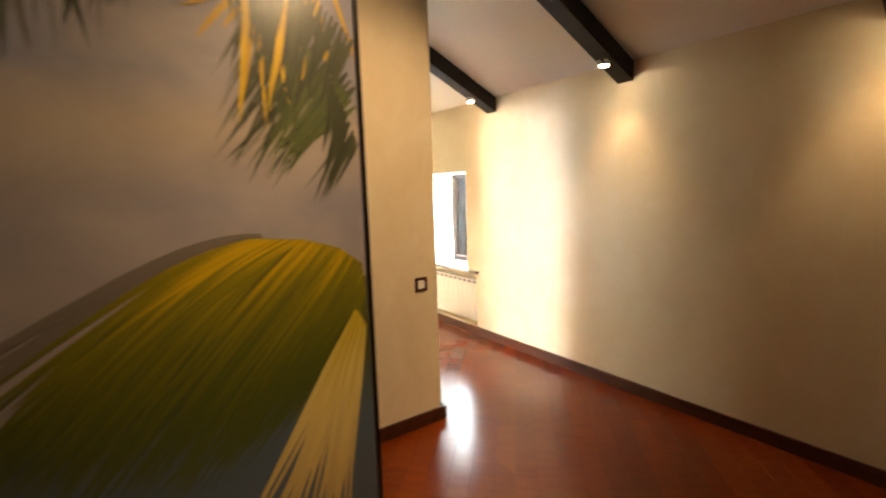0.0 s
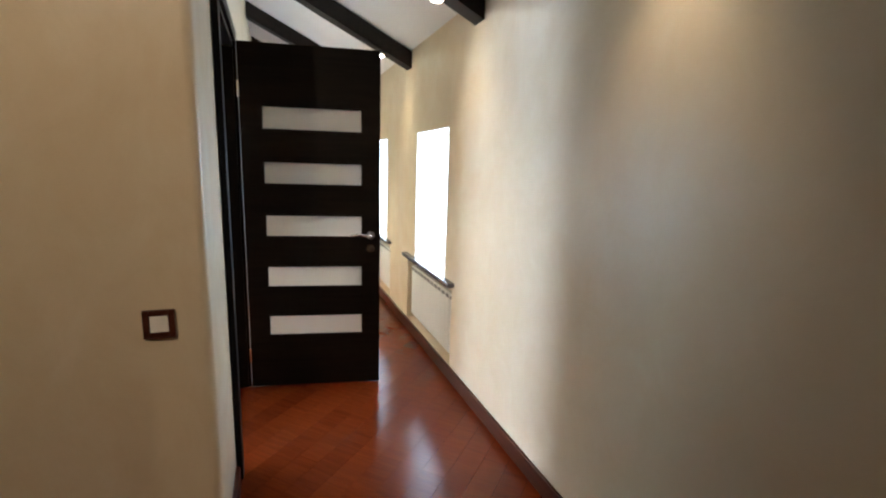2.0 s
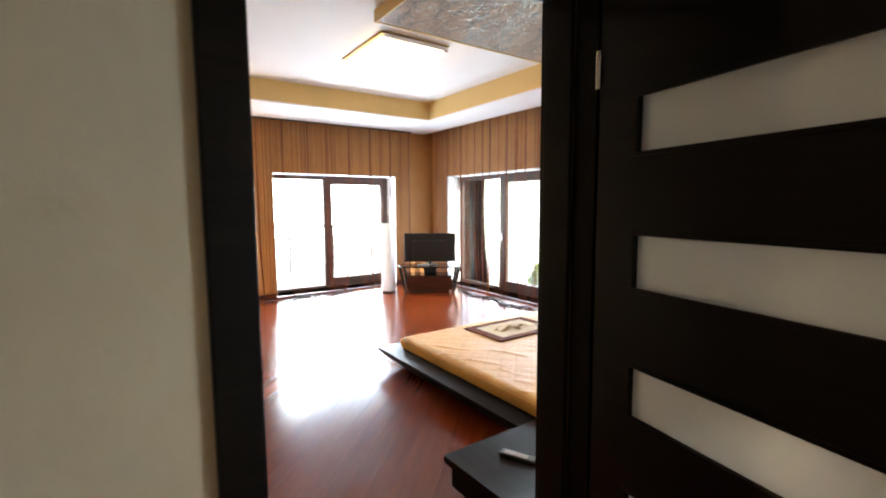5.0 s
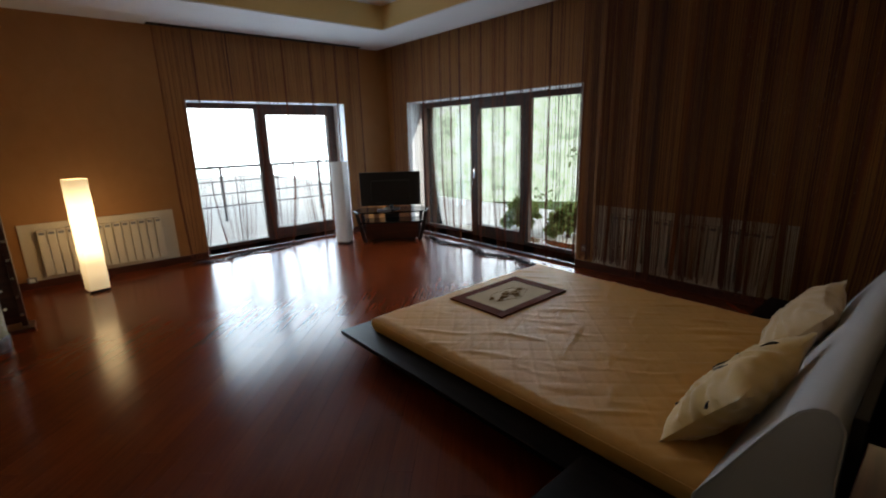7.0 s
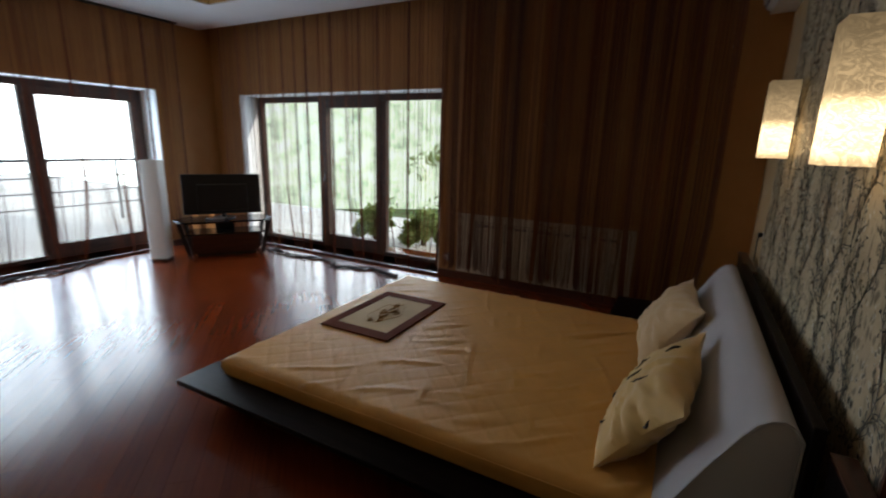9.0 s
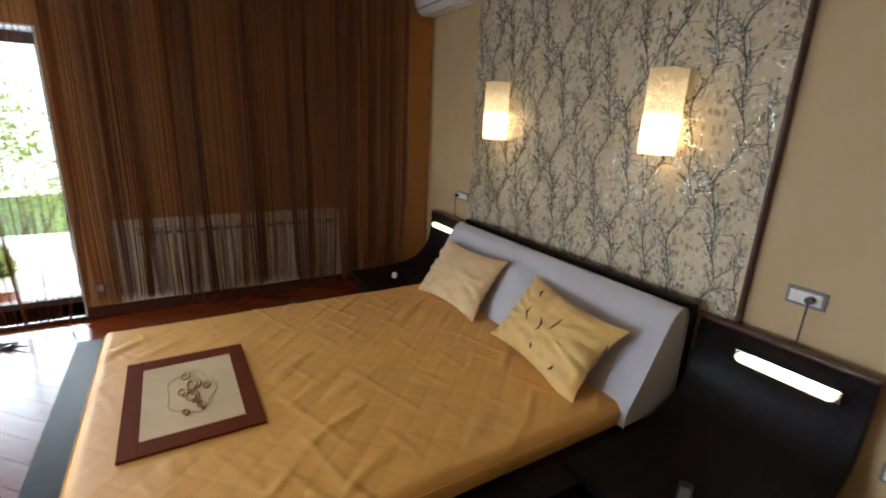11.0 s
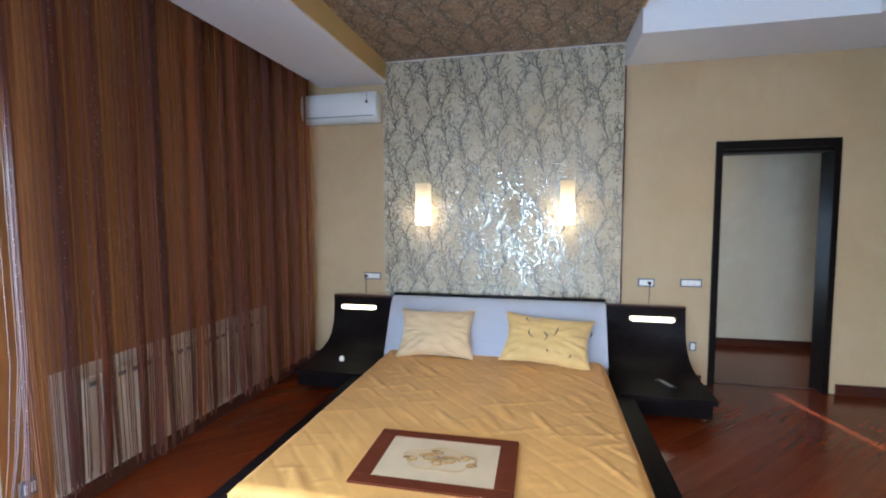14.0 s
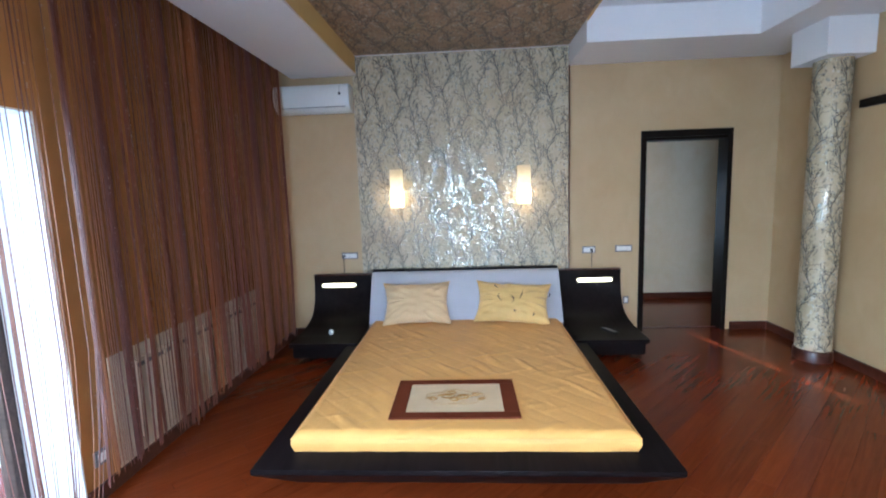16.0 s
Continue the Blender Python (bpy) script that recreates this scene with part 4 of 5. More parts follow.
def pillow(at, turn, w, h, t, mat, label, prints):
    """A soft cushion that leans on the headboard; drawn upright in its own axes, face towards -y."""
    p = thing("pillow", at, label, "pillow", "pillows on the bed")
    p.matrix_world = pose(*at, *turn)
    n = 34
    bm = bmesh.new()
    for side in (-1, 1):
        grid = []
        for j in range(n + 1):
            row = []
            for i in range(n + 1):
                a, b = 2 * i / n - 1, 2 * j / n - 1
                fat = max(0.0, (1 - abs(a) ** 2.3) * (1 - abs(b) ** 2.3)) ** 0.62
                pin = 1 - 0.15 * (1 - abs(a) ** 2) * abs(b) ** 3
                pin2 = 1 - 0.13 * (1 - abs(b) ** 2) * abs(a) ** 3
                wr = crumple(a, b, side, at[0])
                row.append(bm.verts.new((a * w / 2 * pin2, side * (t / 2 * fat + (wr if fat > 0.02 else 0)), h / 2 + b * h / 2 * pin)))
            grid.append(row)
        for j in range(n):
            for i in range(n):
                bm.faces.new((grid[j][i], grid[j][i + 1], grid[j + 1][i + 1], grid[j + 1][i]))
    bmesh.ops.remove_doubles(bm, verts=bm.verts, dist=0.002)
    under("cushion", bm, mat, p, "", True)
    for u, v, du, dv, bend in prints:
        bm = bmesh.new()
        pts = []
        for k in range(7):
            f = k / 6 - 0.5
            a, b = u + du * f + bend * (0.25 - f * f), v + dv * f
            fat = max(0.0, (1 - abs(a) ** 2.3) * (1 - abs(b) ** 2.3)) ** 0.62
            wr = crumple(a, b, -1, at[0])
            pts.append((a * w / 2, -(t / 2 * fat + wr) - 0.0005, h / 2 + b * h / 2))
        tube(bm, pts, [0.001, 0.004, 0.006, 0.006, 0.005, 0.003, 0.001], 6)
        under("printed_stroke", bm, M_DARK_THREAD, p, "dark printed stroke", True)
    return p


bed()
mattress()
pillow((-0.45, -0.64, 0.285), (-36, 0, 4), 0.68, 0.46, 0.2, M_PILLOW, "plain beige pillow leaning on the headboard", [])
pillow((0.455, -0.66, 0.285), (-38, 3, -6), 0.74, 0.45, 0.2, M_PILLOW_PRINT, "gold pillow printed with dark curls, leaning on the headboard",
       [(-0.30, 0.05, 0.10, -0.34, -0.30), (-0.05, -0.02, 0.05, -0.34, 0.30), (0.20, 0.22, 0.08, 0.40, 0.08), (-0.42, 0.62, 0.10, -0.22, -0.20), (0.05, -0.52, 0.03, -0.12, 0.05), (0.52, -0.6, 0.04, 0.14, 0.1), (0.92, 0.4, 0.03, 0.2, 0.1)])


def bed_mat():
    m = thing("bed_runner", (-0.037, -2.196, 0.2905), "brown-bordered cream satin mat with gold embroidery on the bed", "mat", turn=0.6)
    hx, hy, bw = 0.374, 0.256, 0.09
    z0, z1 = -0.002, 0.010
    for r in ((-hx, hx, -hy, -hy + bw * 0.75), (-hx, hx, hy - bw * 0.75, hy), (-hx, -hx + bw, -hy + bw * 0.75, hy - bw * 0.75), (hx - bw, hx, -hy + bw * 0.75, hy - bw * 0.75)):
        under("border", boxes((*r, z0, z1), bevel=0.003), M_MAT_BROWN, m, "dark brown satin border")
    under("centre", boxes((-hx + bw, hx - bw, -hy + bw * 0.75, hy - bw * 0.75, z0, z1 - 0.002)), M_MAT_CREAM, m, "cream satin centre")
    for sx, cx, cy, r, turns in ((1, 0.05, 0.0, 0.045, 1.5), (-1, -0.05, 0.01, 0.05, 1.5), (1, 0.0, -0.035, 0.035, 1.2), (1, 0.13, 0.03, 0.03, 1.1), (-1, -0.14, -0.02, 0.032, 1.2), (1, 0.16, -0.03, 0.022, 1.0), (-1, -0.02, 0.06, 0.028, 1.1)):
        bm = bmesh.new()
        tube(bm, [(cx + sx * 1.15 * r * (1 - k / 40) * math.cos(k / 24 * math.tau * turns), cy + r * (1 - k / 40) * 0.7 * math.sin(k / 24 * math.tau * turns), z1 - 0.001) for k in range(25)], 0.0055, 5)
        under("embroidery", bm, M_GOLD_THREAD, m, "gold embroidered curl", True)
    bm = bmesh.new()
    tube(bm, [(0.17 * math.cos(a) * (1 + 0.1 * math.sin(5 * a)), 0.095 * math.sin(a) * (1 + 0.1 * math.sin(5 * a)), z1 - 0.002) for a in [k / 60 * math.tau for k in range(61)]], 0.0022, 5)
    under("embroidery", bm, M_GOLD_THREAD, m, "faint embroidered oval", True)


bed_mat()


def bedside(s, label):
    """Wing of the bed: a tall back that sweeps down and forwards into a low shelf."""
    x0, x1 = sorted((BX + s * 0.985, BX + s * 1.63))
    b = thing("bedside_unit", ((x0 + x1) / 2, -0.4, 0), label, "bedside unit", "bedside units")
    back = [(-0.10, 0.69), (-0.098, 0.60), (-0.105, 0.50), (-0.125, 0.42), (-0.17, 0.34), (-0.24, 0.275), (-0.34, 0.235), (-0.48, 0.212), (-0.66, 0.204), (-0.90, 0.202)]
    low = [(-0.90, 0.165), (-0.66, 0.165), (-0.46, 0.17), (-0.31, 0.185), (-0.20, 0.215), (-0.12, 0.27), (-0.075, 0.35), (-0.062, 0.45), (-0.058, 0.60), (-0.06, 0.69)]
    bm = bmesh.new()
    prism(bm, back + low, "x", x0, x1)
    es = [e for e in bm.edges if abs(e.verts[0].co.x - e.verts[1].co.x) < 1e-6]
    bmesh.ops.bevel(bm, geom=es, offset=0.004, segments=2, profile=0.5, affect="EDGES")
    part("curved_back", bm, M_ESPRESSO, b, "curved espresso panel", True)
    part("drawer_box", boxes((x0 + 0.02, x1 - 0.02, -0.86, -0.30, 0.05, 0.164), bevel=0.004), M_ESPRESSO, b)
    part("foot", boxes((x0 + 0.12, x1 - 0.12, -0.70, -0.30, 0.0, 0.05)), M_ESPRESSO, b)
    part("top_rail", boxes((x0, x1, -0.106, -0.05, 0.69, 0.703), bevel=0.003), M_SKIRT, b, "reddish brown top edge")
    part("wall_bracket", boxes((x0 + 0.1, x1 - 0.1, -0.056, -0.014, 0.4, 0.6)), M_ESPRESSO, b)
    l = thing("reading_light", ((x0 + x1) / 2, -0.13, 0.59), "slim lit reading light on the bedside panel", "lamp", "reading lights")
    c = (x0 + x1) / 2 + s * 0.05
    part("housing", boxes((c - 0.19, c + 0.19, -0.118, -0.1, 0.565, 0.615), bevel=0.004), M_CHROME, l)
    bm = bmesh.new()
    tube(bm, [(c - 0.175, -0.130, 0.59), (c - 0.16, -0.132, 0.59), (c + 0.16, -0.132, 0.59), (c + 0.175, -0.130, 0.59)], [0.012, 0.021, 0.021, 0.012], 12)
    part("diffuser", bm, M_LAMP_WHITE, l, "glowing warm white tube", True)


bedside(1, "curved espresso bedside unit with a lit reading light")
bedside(-1, "curved espresso bedside unit beside the string curtain")


def wall_plate(name, x0, x1, z0, z1, label, category, parts, cable=None):
    t = thing(name, ((x0 + x1) / 2, -0.008, (z0 + z1) / 2), label, category)
    part("plate", boxes((x0, x1, -0.012, -0.001, z0, z1), bevel=0.003), M_GREY_PLASTIC, t, "grey frame")
    n = len(parts)
    for i, kind in enumerate(parts):
        a = x0 + 0.012 + (x1 - x0 - 0.024) * i / n
        b = x0 + 0.012 + (x1 - x0 - 0.024) * (i + 1) / n
        part(kind, boxes((a + 0.001, b - 0.001, -0.017, -0.011, z0 + 0.013, z1 - 0.013), bevel=0.002), M_CREAM_PLASTIC, t, "white insert")
    if cable:
        bm = bmesh.new()
        tube(bm, [(cable, -0.02, (z0 + z1) / 2), (cable, -0.045, (z0 + z1) / 2)], 0.016, 10)
        tube(bm, [(cable, -0.04, (z0 + z1) / 2), (cable, -0.045, z0 - 0.02), (cable - 0.003, -0.04, 0.71)], 0.004, 6)
        part("plug", bm, M_BLACK, t, "black plug and cable", True)


wall_plate("wall_socket", -1.325, -1.146, 0.855, 0.928, "double wall socket with a plugged-in cable", "socket", ["socket", "socket"], -1.295)
wall_plate("wall_socket", 1.268, 1.407, 0.855, 0.930, "wall socket with a black plug and cable", "socket", ["socket"]  , 1.36)
wall_plate("wall_switch", 1.611, 1.787, 0.862, 0.935, "triple white light switch in a grey frame", "switch", ["rocker", "rocker", "rocker"])
wall_plate("wall_socket", 1.70, 1.76, 0.30, 0.38, "small white wall socket near the floor", "socket", ["socket"])


def sconce(x, label):
    s = thing("wall_lamp", (x, -0.12, 1.6), label, "wall lamp", "sconces over the bed")
    h, d0, d1 = 0.060, -0.196, -0.072
    z0, z1 = 1.405, 1.795
    bm = bmesh.new()
    outer = [(x - h, d0), (x + h, d0), (x + h, d1), (x - h, d1)]
    a = [[bm.verts.new((p[0], p[1], z)) for p in outer] for z in (z0, z1)]
    for k in range(4):
        bm.faces.new((a[0][k], a[0][(k + 1) % 4], a[1][(k + 1) % 4], a[1][k]))
    bmesh.ops.solidify(bm, geom=list(bm.faces), thickness=0.003)
    part("shade", bm, M_SHADE, s, "lit square shade of crumpled cream paper")
    part("wall_plate", boxes((x - 0.05, x + 0.05, -0.03, -0.013, 1.50, 1.70), bevel=0.003), M_CHROME, s)
    part("arm", boxes((x - 0.012, x + 0.012, d1 + 0.001, -0.029, 1.59, 1.615)), M_CHROME, s)
    bm = bmesh.new()
    bmesh.ops.create_uvsphere(bm, u_segments=12, v_segments=8, radius=0.028, matrix=Matrix.Translation((x, -0.132, 1.515)))
    part("bulb", bm, M_LAMP_WHITE, s, "glowing bulb", True)
    point_lamp("sconce_bulb", (x, -0.128, 1.47), 0.32, WARM, 0.03)


M_SHADE = paper_glow_mat("paper_shade", (1.0, 0.80, 0.52), 0.03, 1.4)
sconce(-0.665, "lit square paper wall lamp over the bed")
sconce(0.647, "lit square paper wall lamp over the bed")


def air_conditioner():
    a = thing("air_conditioner", (-1.49, -0.11, 2.53), "white split air conditioner high on the wall", "air conditioner")
    prof = [(-0.002, 2.405), (-0.10, 2.40), (-0.165, 2.425), (-0.195, 2.47), (-0.205, 2.55), (-0.20, 2.63), (-0.17, 2.665), (-0.002, 2.668)]
    bm = bmesh.new()
    prism(bm, prof, "x", -1.88, -1.10)
    es = [e for e in bm.edges if abs(e.verts[0].co.x - e.verts[1].co.x) < 1e-6]
    bmesh.ops.bevel(bm, geom=es, offset=0.01, segments=2, profile=0.5, affect="EDGES")
    part("housing", bm, M_CREAM_PLASTIC, a, "", True)
    part("louvre_gap", boxes((-1.85, -1.14, -0.190, -0.16, 2.442, 2.447)), M_GREY_PLASTIC, a, "dark louvre slot")
    part("louvre", boxes((-1.85, -1.14, -0.150, -0.105, 2.394, 2.402), bevel=0.002), M_CREAM_PLASTIC, a)
    part("display", boxes((-1.205, -1.18, -0.2075, -0.203, 2.555, 2.58)), M_BLACK, a, "small black display")
    bm = bmesh.new()
    tube(bm, [(-1.19, -0.206, 2.58), (-1.19, -0.204, 2.64)], 0.002, 5)
    part("cord", bm, M_BLACK, a)


air_conditioner()


# ---- columns ----
def column(x, y, cap, label):
    c = thing("column", (x, y, 0), label, "column", "papered columns")
    bm = bmesh.new()
    tube(bm, [(x, y, 0.10), (x, y, cap)], 0.13, 40)
    shaft = part("shaft", bm, M_PAPER, c, "shaft papered with a branch pattern", True)
    printed_branches(shaft, lambda u, v, lift: (x + (0.13 + lift) * math.cos(u / 0.13), y + (0.13 + lift) * math.sin(u / 0.13), v), 0.0, 0.8168, 0.11, cap - 0.005)
    bm = bmesh.new()
    tube(bm, [(x, y, 0), (x, y, 0.085), (x, y, 0.1)], [0.142, 0.142, 0.134], 40)
    part("base_ring", bm, M_SKIRT, c, "dark wooden base ring", True)
    part("capital", boxes((x - 0.20, min(x + 0.20, XR - 0.002), y - 0.20, y + 0.20, cap, HS - 0.002), bevel=0.004), M_CEIL, c, "square white capital")


column(3.045, -0.86, 2.50, "round column papered with branches, by the doorway")
column(3.03, -4.66, 2.50, "round column papered with branches, by the back wall")


def peg_rack():
    r = thing("peg_rack", (2.86, -5.05, 0), "dark wooden stand with rows of chrome pegs", "rack")
    part("post", boxes((2.80, 2.84, -5.08, -5.02, 0.03, 1.05), bevel=0.004), M_SKIRT, r)
    part("post", boxes((2.98, 3.02, -5.08, -5.02, 0.03, 1.05), bevel=0.004), M_SKIRT, r)
    part("board", boxes((2.84, 2.98, -5.065, -5.035, 0.06, 1.04)), M_SKIRT, r)
    part("foot", boxes((2.76, 3.06, -5.14, -4.93, 0.0, 0.03), bevel=0.004), M_SKIRT, r)
    for i in range(6):
        for x in (2.82, 2.91):
            bm = bmesh.new()
            z = 0.14 + i * 0.155 + (0.07 if x > 2.85 else 0)
            tube(bm, [(x, -5.03, z), (x, -4.98, z), (x, -4.972, z)], [0.007, 0.007, 0.014], 8)
            part("peg", bm, M_CHROME, r, "chrome peg", True)


peg_rack()
sh = thing("wall_rail", (XR - 0.02, -1.6, 2.13), "dark wooden rail fixed high on the beige wall", "rail")
part("rail", boxes((XR - 0.035, XR - 0.001, -2.2, -0.98, 2.10, 2.165), bevel=0.005), M_WENGE, sh)


# ---- television corner ----
def tv_stand():
    t = thing("tv_stand", (-1.29, -5.56, 0), "black glass television stand with slanted legs and a lower cabinet", "tv stand", turn=145)
    bm = bmesh.new()
    prism(bm, [(-0.56, -0.02), (-0.42, -0.26), (0.42, -0.26), (0.56, -0.02), (0.45, 0.22), (-0.45, 0.22)], "z", 0.425, 0.445)
    M_TINT = plain("black_glass", (0.01, 0.01, 0.012), 0.06, vary=0.02)
    under("top_shelf", bm, M_TINT, t, "black glass top")
    bm = bmesh.new()
    prism(bm, [(-0.44, -0.2), (0.44, -0.2), (0.40, 0.20), (-0.40, 0.20)], "z", 0.275, 0.29)
    under("middle_shelf", bm, M_TINT, t, "black glass shelf")
    for s in (-1, 1):
        bm = bmesh.new()
        prism(bm, [(s * 0.52, 0.425), (s * 0.47, 0.425), (s * 0.38, 0.02), (s * 0.43, 0.02)], "y", -0.2, -0.15)
        under("leg", bm, M_BLACK, t)
        bm = bmesh.new()
        prism(bm, [(s * 0.48, 0.425), (s * 0.43, 0.425), (s * 0.36, 0.02), (s * 0.41, 0.02)], "y", 0.13, 0.18)
        under("leg", bm, M_BLACK, t)
        bm = bmesh.new()
        tube(bm, [(s * 0.4, -0.17, 0.0), (s * 0.4, -0.17, 0.02)], 0.025, 10)
        tube(bm, [(s * 0.38, 0.155, 0.0), (s * 0.38, 0.155, 0.02)], 0.025, 10)
        under("foot", bm, M_BLACK, t)
    under("cabinet", boxes((-0.375, 0.375, -0.19, 0.19, 0.045, 0.272), bevel=0.005), M_SKIRT, t, "dark red-brown cabinet")
    under("cabinet_foot", boxes((-0.33, 0.33, -0.15, 0.15, 0.0, 0.045)), M_BLACK, t)
    under("mast", boxes((-0.11, 0.11, 0.17, 0.2, 0.03, 0.424), bevel=0.004), M_BLACK, t)
    v = thing("television", (-1.31, -5.59, 0.446), "large flat black television, switched off, on the stand", "television", turn=145)
    under("bezel", boxes((-0.44, 0.44, -0.02, 0.02, 0.05, 0.54), bevel=0.006), M_BLACK, v)
    M_SCREEN = plain("screen", (0.006, 0.006, 0.007), 0.12, vary=0.02)
    under("screen", boxes((-0.425, 0.425, 0.0205, 0.0225, 0.07, 0.527)), M_SCREEN, v, "dark glossy screen")
    under("rear_housing", boxes((-0.28, 0.28, -0.06, -0.019, 0.10, 0.42), bevel=0.01), M_BLACK, v)
    bm = bmesh.new()
    tube(bm, [(0, 0, 0.0), (0, 0, 0.012)], 0.13, 24)
    tube(bm, [(0, 0, 0.011), (0, 0, 0.06)], 0.03, 12)
    under("pedestal", bm, M_BLACK, v, "round black pedestal", True)
    p = thing("set_top_box", (-1.08, -5.44, 0.446), "flat grey set-top box on the glass shelf", "set-top box", turn=145)
    under("case", boxes((-0.10, 0.10, -0.06, 0.06, 0.0, 0.035), bevel=0.004), M_GREY_PLASTIC, p)


tv_stand()


def paper_lamp(x, y, turn, lit, label):
    l = thing("floor_lamp", (x, y, 0), label, "floor lamp", "paper floor lamps", turn=turn)
    bm = bmesh.new()
    w = 0.093
    corner = 0.022
    ring = []
    for sx, sy in ((1, 1), (-1, 1), (-1, -1), (1, -1)):
        a0 = math.atan2(sy, sx) - math.pi / 4
        for k in range(4):
            a = a0 + k * math.pi / 6
            ring.append((sx * (w - corner) + corner * math.cos(a), sy * (w - corner) + corner * math.sin(a)))
    rows = []
    for j in range(13):
        z = 0.03 + 1.13 * j / 12
        rows.append([bm.verts.new((p[0] * (1 + 0.02 * noise.noise(Vector((p[0] * 9, p[1] * 9, z * 6)))), p[1] * (1 + 0.02 * noise.noise(Vector((p[1] * 9, p[0] * 9, z * 6)))), z)) for p in ring])
    for a, b in zip(rows, rows[1:]):
        for k in range(len(ring)):
            c = (k + 1) % len(ring)
            bm.faces.new((a[k], a[c], b[c], b[k]))
    under("shade", bm, M_TALL_LIT if lit else M_TALL_OFF, l, "glowing crumpled paper shade" if lit else "white crumpled paper shade", True)
    under("base", boxes((-0.085, 0.085, -0.085, 0.085, 0.0, 0.03), bevel=0.004), M_BLACK, l)
    bm = bmesh.new()
    tube(bm, [(0, 0, 0.03), (0, 0, 0.72)], 0.008, 8)
    under("stem", bm, M_CHROME, l)
    bm = bmesh.new()
    bmesh.ops.create_uvsphere(bm, u_segments=12, v_segments=8, radius=0.03, matrix=Matrix.Translation((0, 0, 0.745)))
    under("bulb", bm, M_LAMP_WHITE if lit else M_CREAM_PLASTIC, l, "", True)
    if lit:
        point_lamp("floor_lamp_bulb", (x, y, 1.0), 1.9, WARM, 0.05)


def tall_mat():
    n = Nodes("tall_paper_lit")
    v = n.coords()
    fib = n.ramp(n.noise(v, 30.0, 5, 0.6, 1.2), [(0.35, 0.8), (0.65, 1.0)])
    sep = n.add("SeparateXYZ", Vector=n.add("TexCoord").outputs["Generated"])
    hot = n.ramp(sep.outputs["Z"], [(0.0, 0.10), (0.22, 0.25), (0.4, 1.0), (0.7, 1.0), (1.0, 0.18)], "EASE")
    power = n.add("MapRange", Value=n.math("MULTIPLY", hot, fib), To_Min=0.1, To_Max=5.5)
    n.bump(fib, 0.4, 0.004)
    return n.set(Base_Color=(0.78, 0.7, 0.56), Roughness=0.7, Emission_Color=(1.0, 0.66, 0.30), Emission_Strength=power.outputs[0])


M_TALL_LIT = tall_mat()
M_TALL_OFF = fabric_mat("white_paper", (0.78, 0.78, 0.76), 0.7, 60, 0.0, 0.4, 0.04)
paper_lamp(2.27, -5.83, 10, True, "tall lit square paper floor lamp beside the radiator")
paper_lamp(-0.65, -5.86, 35, False, "tall unlit white paper floor lamp beside the window")

# ---- ceiling light ----
cl = thing("ceiling_light", (0.5, -3.45, HT), "square lit ceiling light with a white glass diffuser", "ceiling light")
part("diffuser", boxes((0.16, 0.84, -3.88, -3.02, HT - 0.085, HT - 0.02), bevel=0.02), glow_mat("ceiling_glow", (1.0, 0.74, 0.40), 3.0), cl, "glowing white glass")
part("frame", boxes((0.12, 0.88, -3.92, -2.98, HT - 0.02, HT - 0.001), bevel=0.004), M_COVE, cl, "gold-coloured back plate")
part("side_bar", boxes((0.14, 0.86, -2.985, -2.965, HT - 0.06, HT - 0.02)), M_CHROME, cl)

# ---- nightstand clutter ----
rc = thing("remote_control", (1.36, -0.66, 0.203), "black remote control on the bedside shelf", "remote control", turn=25)
under("body", boxes((-0.025, 0.025, -0.09, 0.09, 0.001, 0.02), bevel=0.005), M_BLACK, rc)
under("keypad", boxes((-0.018, 0.018, -0.07, 0.05, 0.02, 0.022)), M_GREY_PLASTIC, rc)
cup = thing("small_jar", (-1.30, -0.62, 0.203), "small white jar on the bedside shelf", "jar")
bm = bmesh.new()
tube(bm, [(0, 0, 0.001), (0, 0, 0.03), (0, 0, 0.045)], [0.02, 0.024, 0.015], 12)
under("body", bm, M_CREAM_PLASTIC, cup, "", True)

# ---- corridor lamps, switch, mural ----


def beam_light(x, y, bright=1.0, aim=None):
    z = 2.15 + SL * (YO - y) - 0.004
    l = thing("spotlight", (x, y, z), "small chrome halogen spotlight under the beam, lit", "spotlight", "beam spotlights")
    bm = bmesh.new()
    tube(bm, [(x, y, z + 0.0), (x, y, z - 0.018), (x, y, z - 0.035)], [0.040, 0.045, 0.034], 16)
    part("ring", bm, M_CHROME, l, "chrome ring", True)
    bm = bmesh.new()
    tube(bm, [(x, y, z - 0.0355), (x, y, z - 0.040)], [0.030, 0.026], 16)
    part("lens", bm, glow_mat("halogen", (1.0, 0.85, 0.62), 10.0), l, "glowing lens", True)
    spot_lamp("halogen_beam", (x, y, z - 0.05), aim or (x, y + 0.30, 0.9), 1.8 * bright, (1.0, 0.74, 0.46), 75, 0.8, 0.03)


for i in range(6):
    beam_light(5.11 - 1.33 * i - 0.057, 1.15, 0.8)
# two unseen spots, added to brighten the hall wall and wardrobe front
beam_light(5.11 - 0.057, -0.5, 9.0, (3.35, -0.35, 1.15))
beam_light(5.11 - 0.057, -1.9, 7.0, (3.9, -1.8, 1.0))

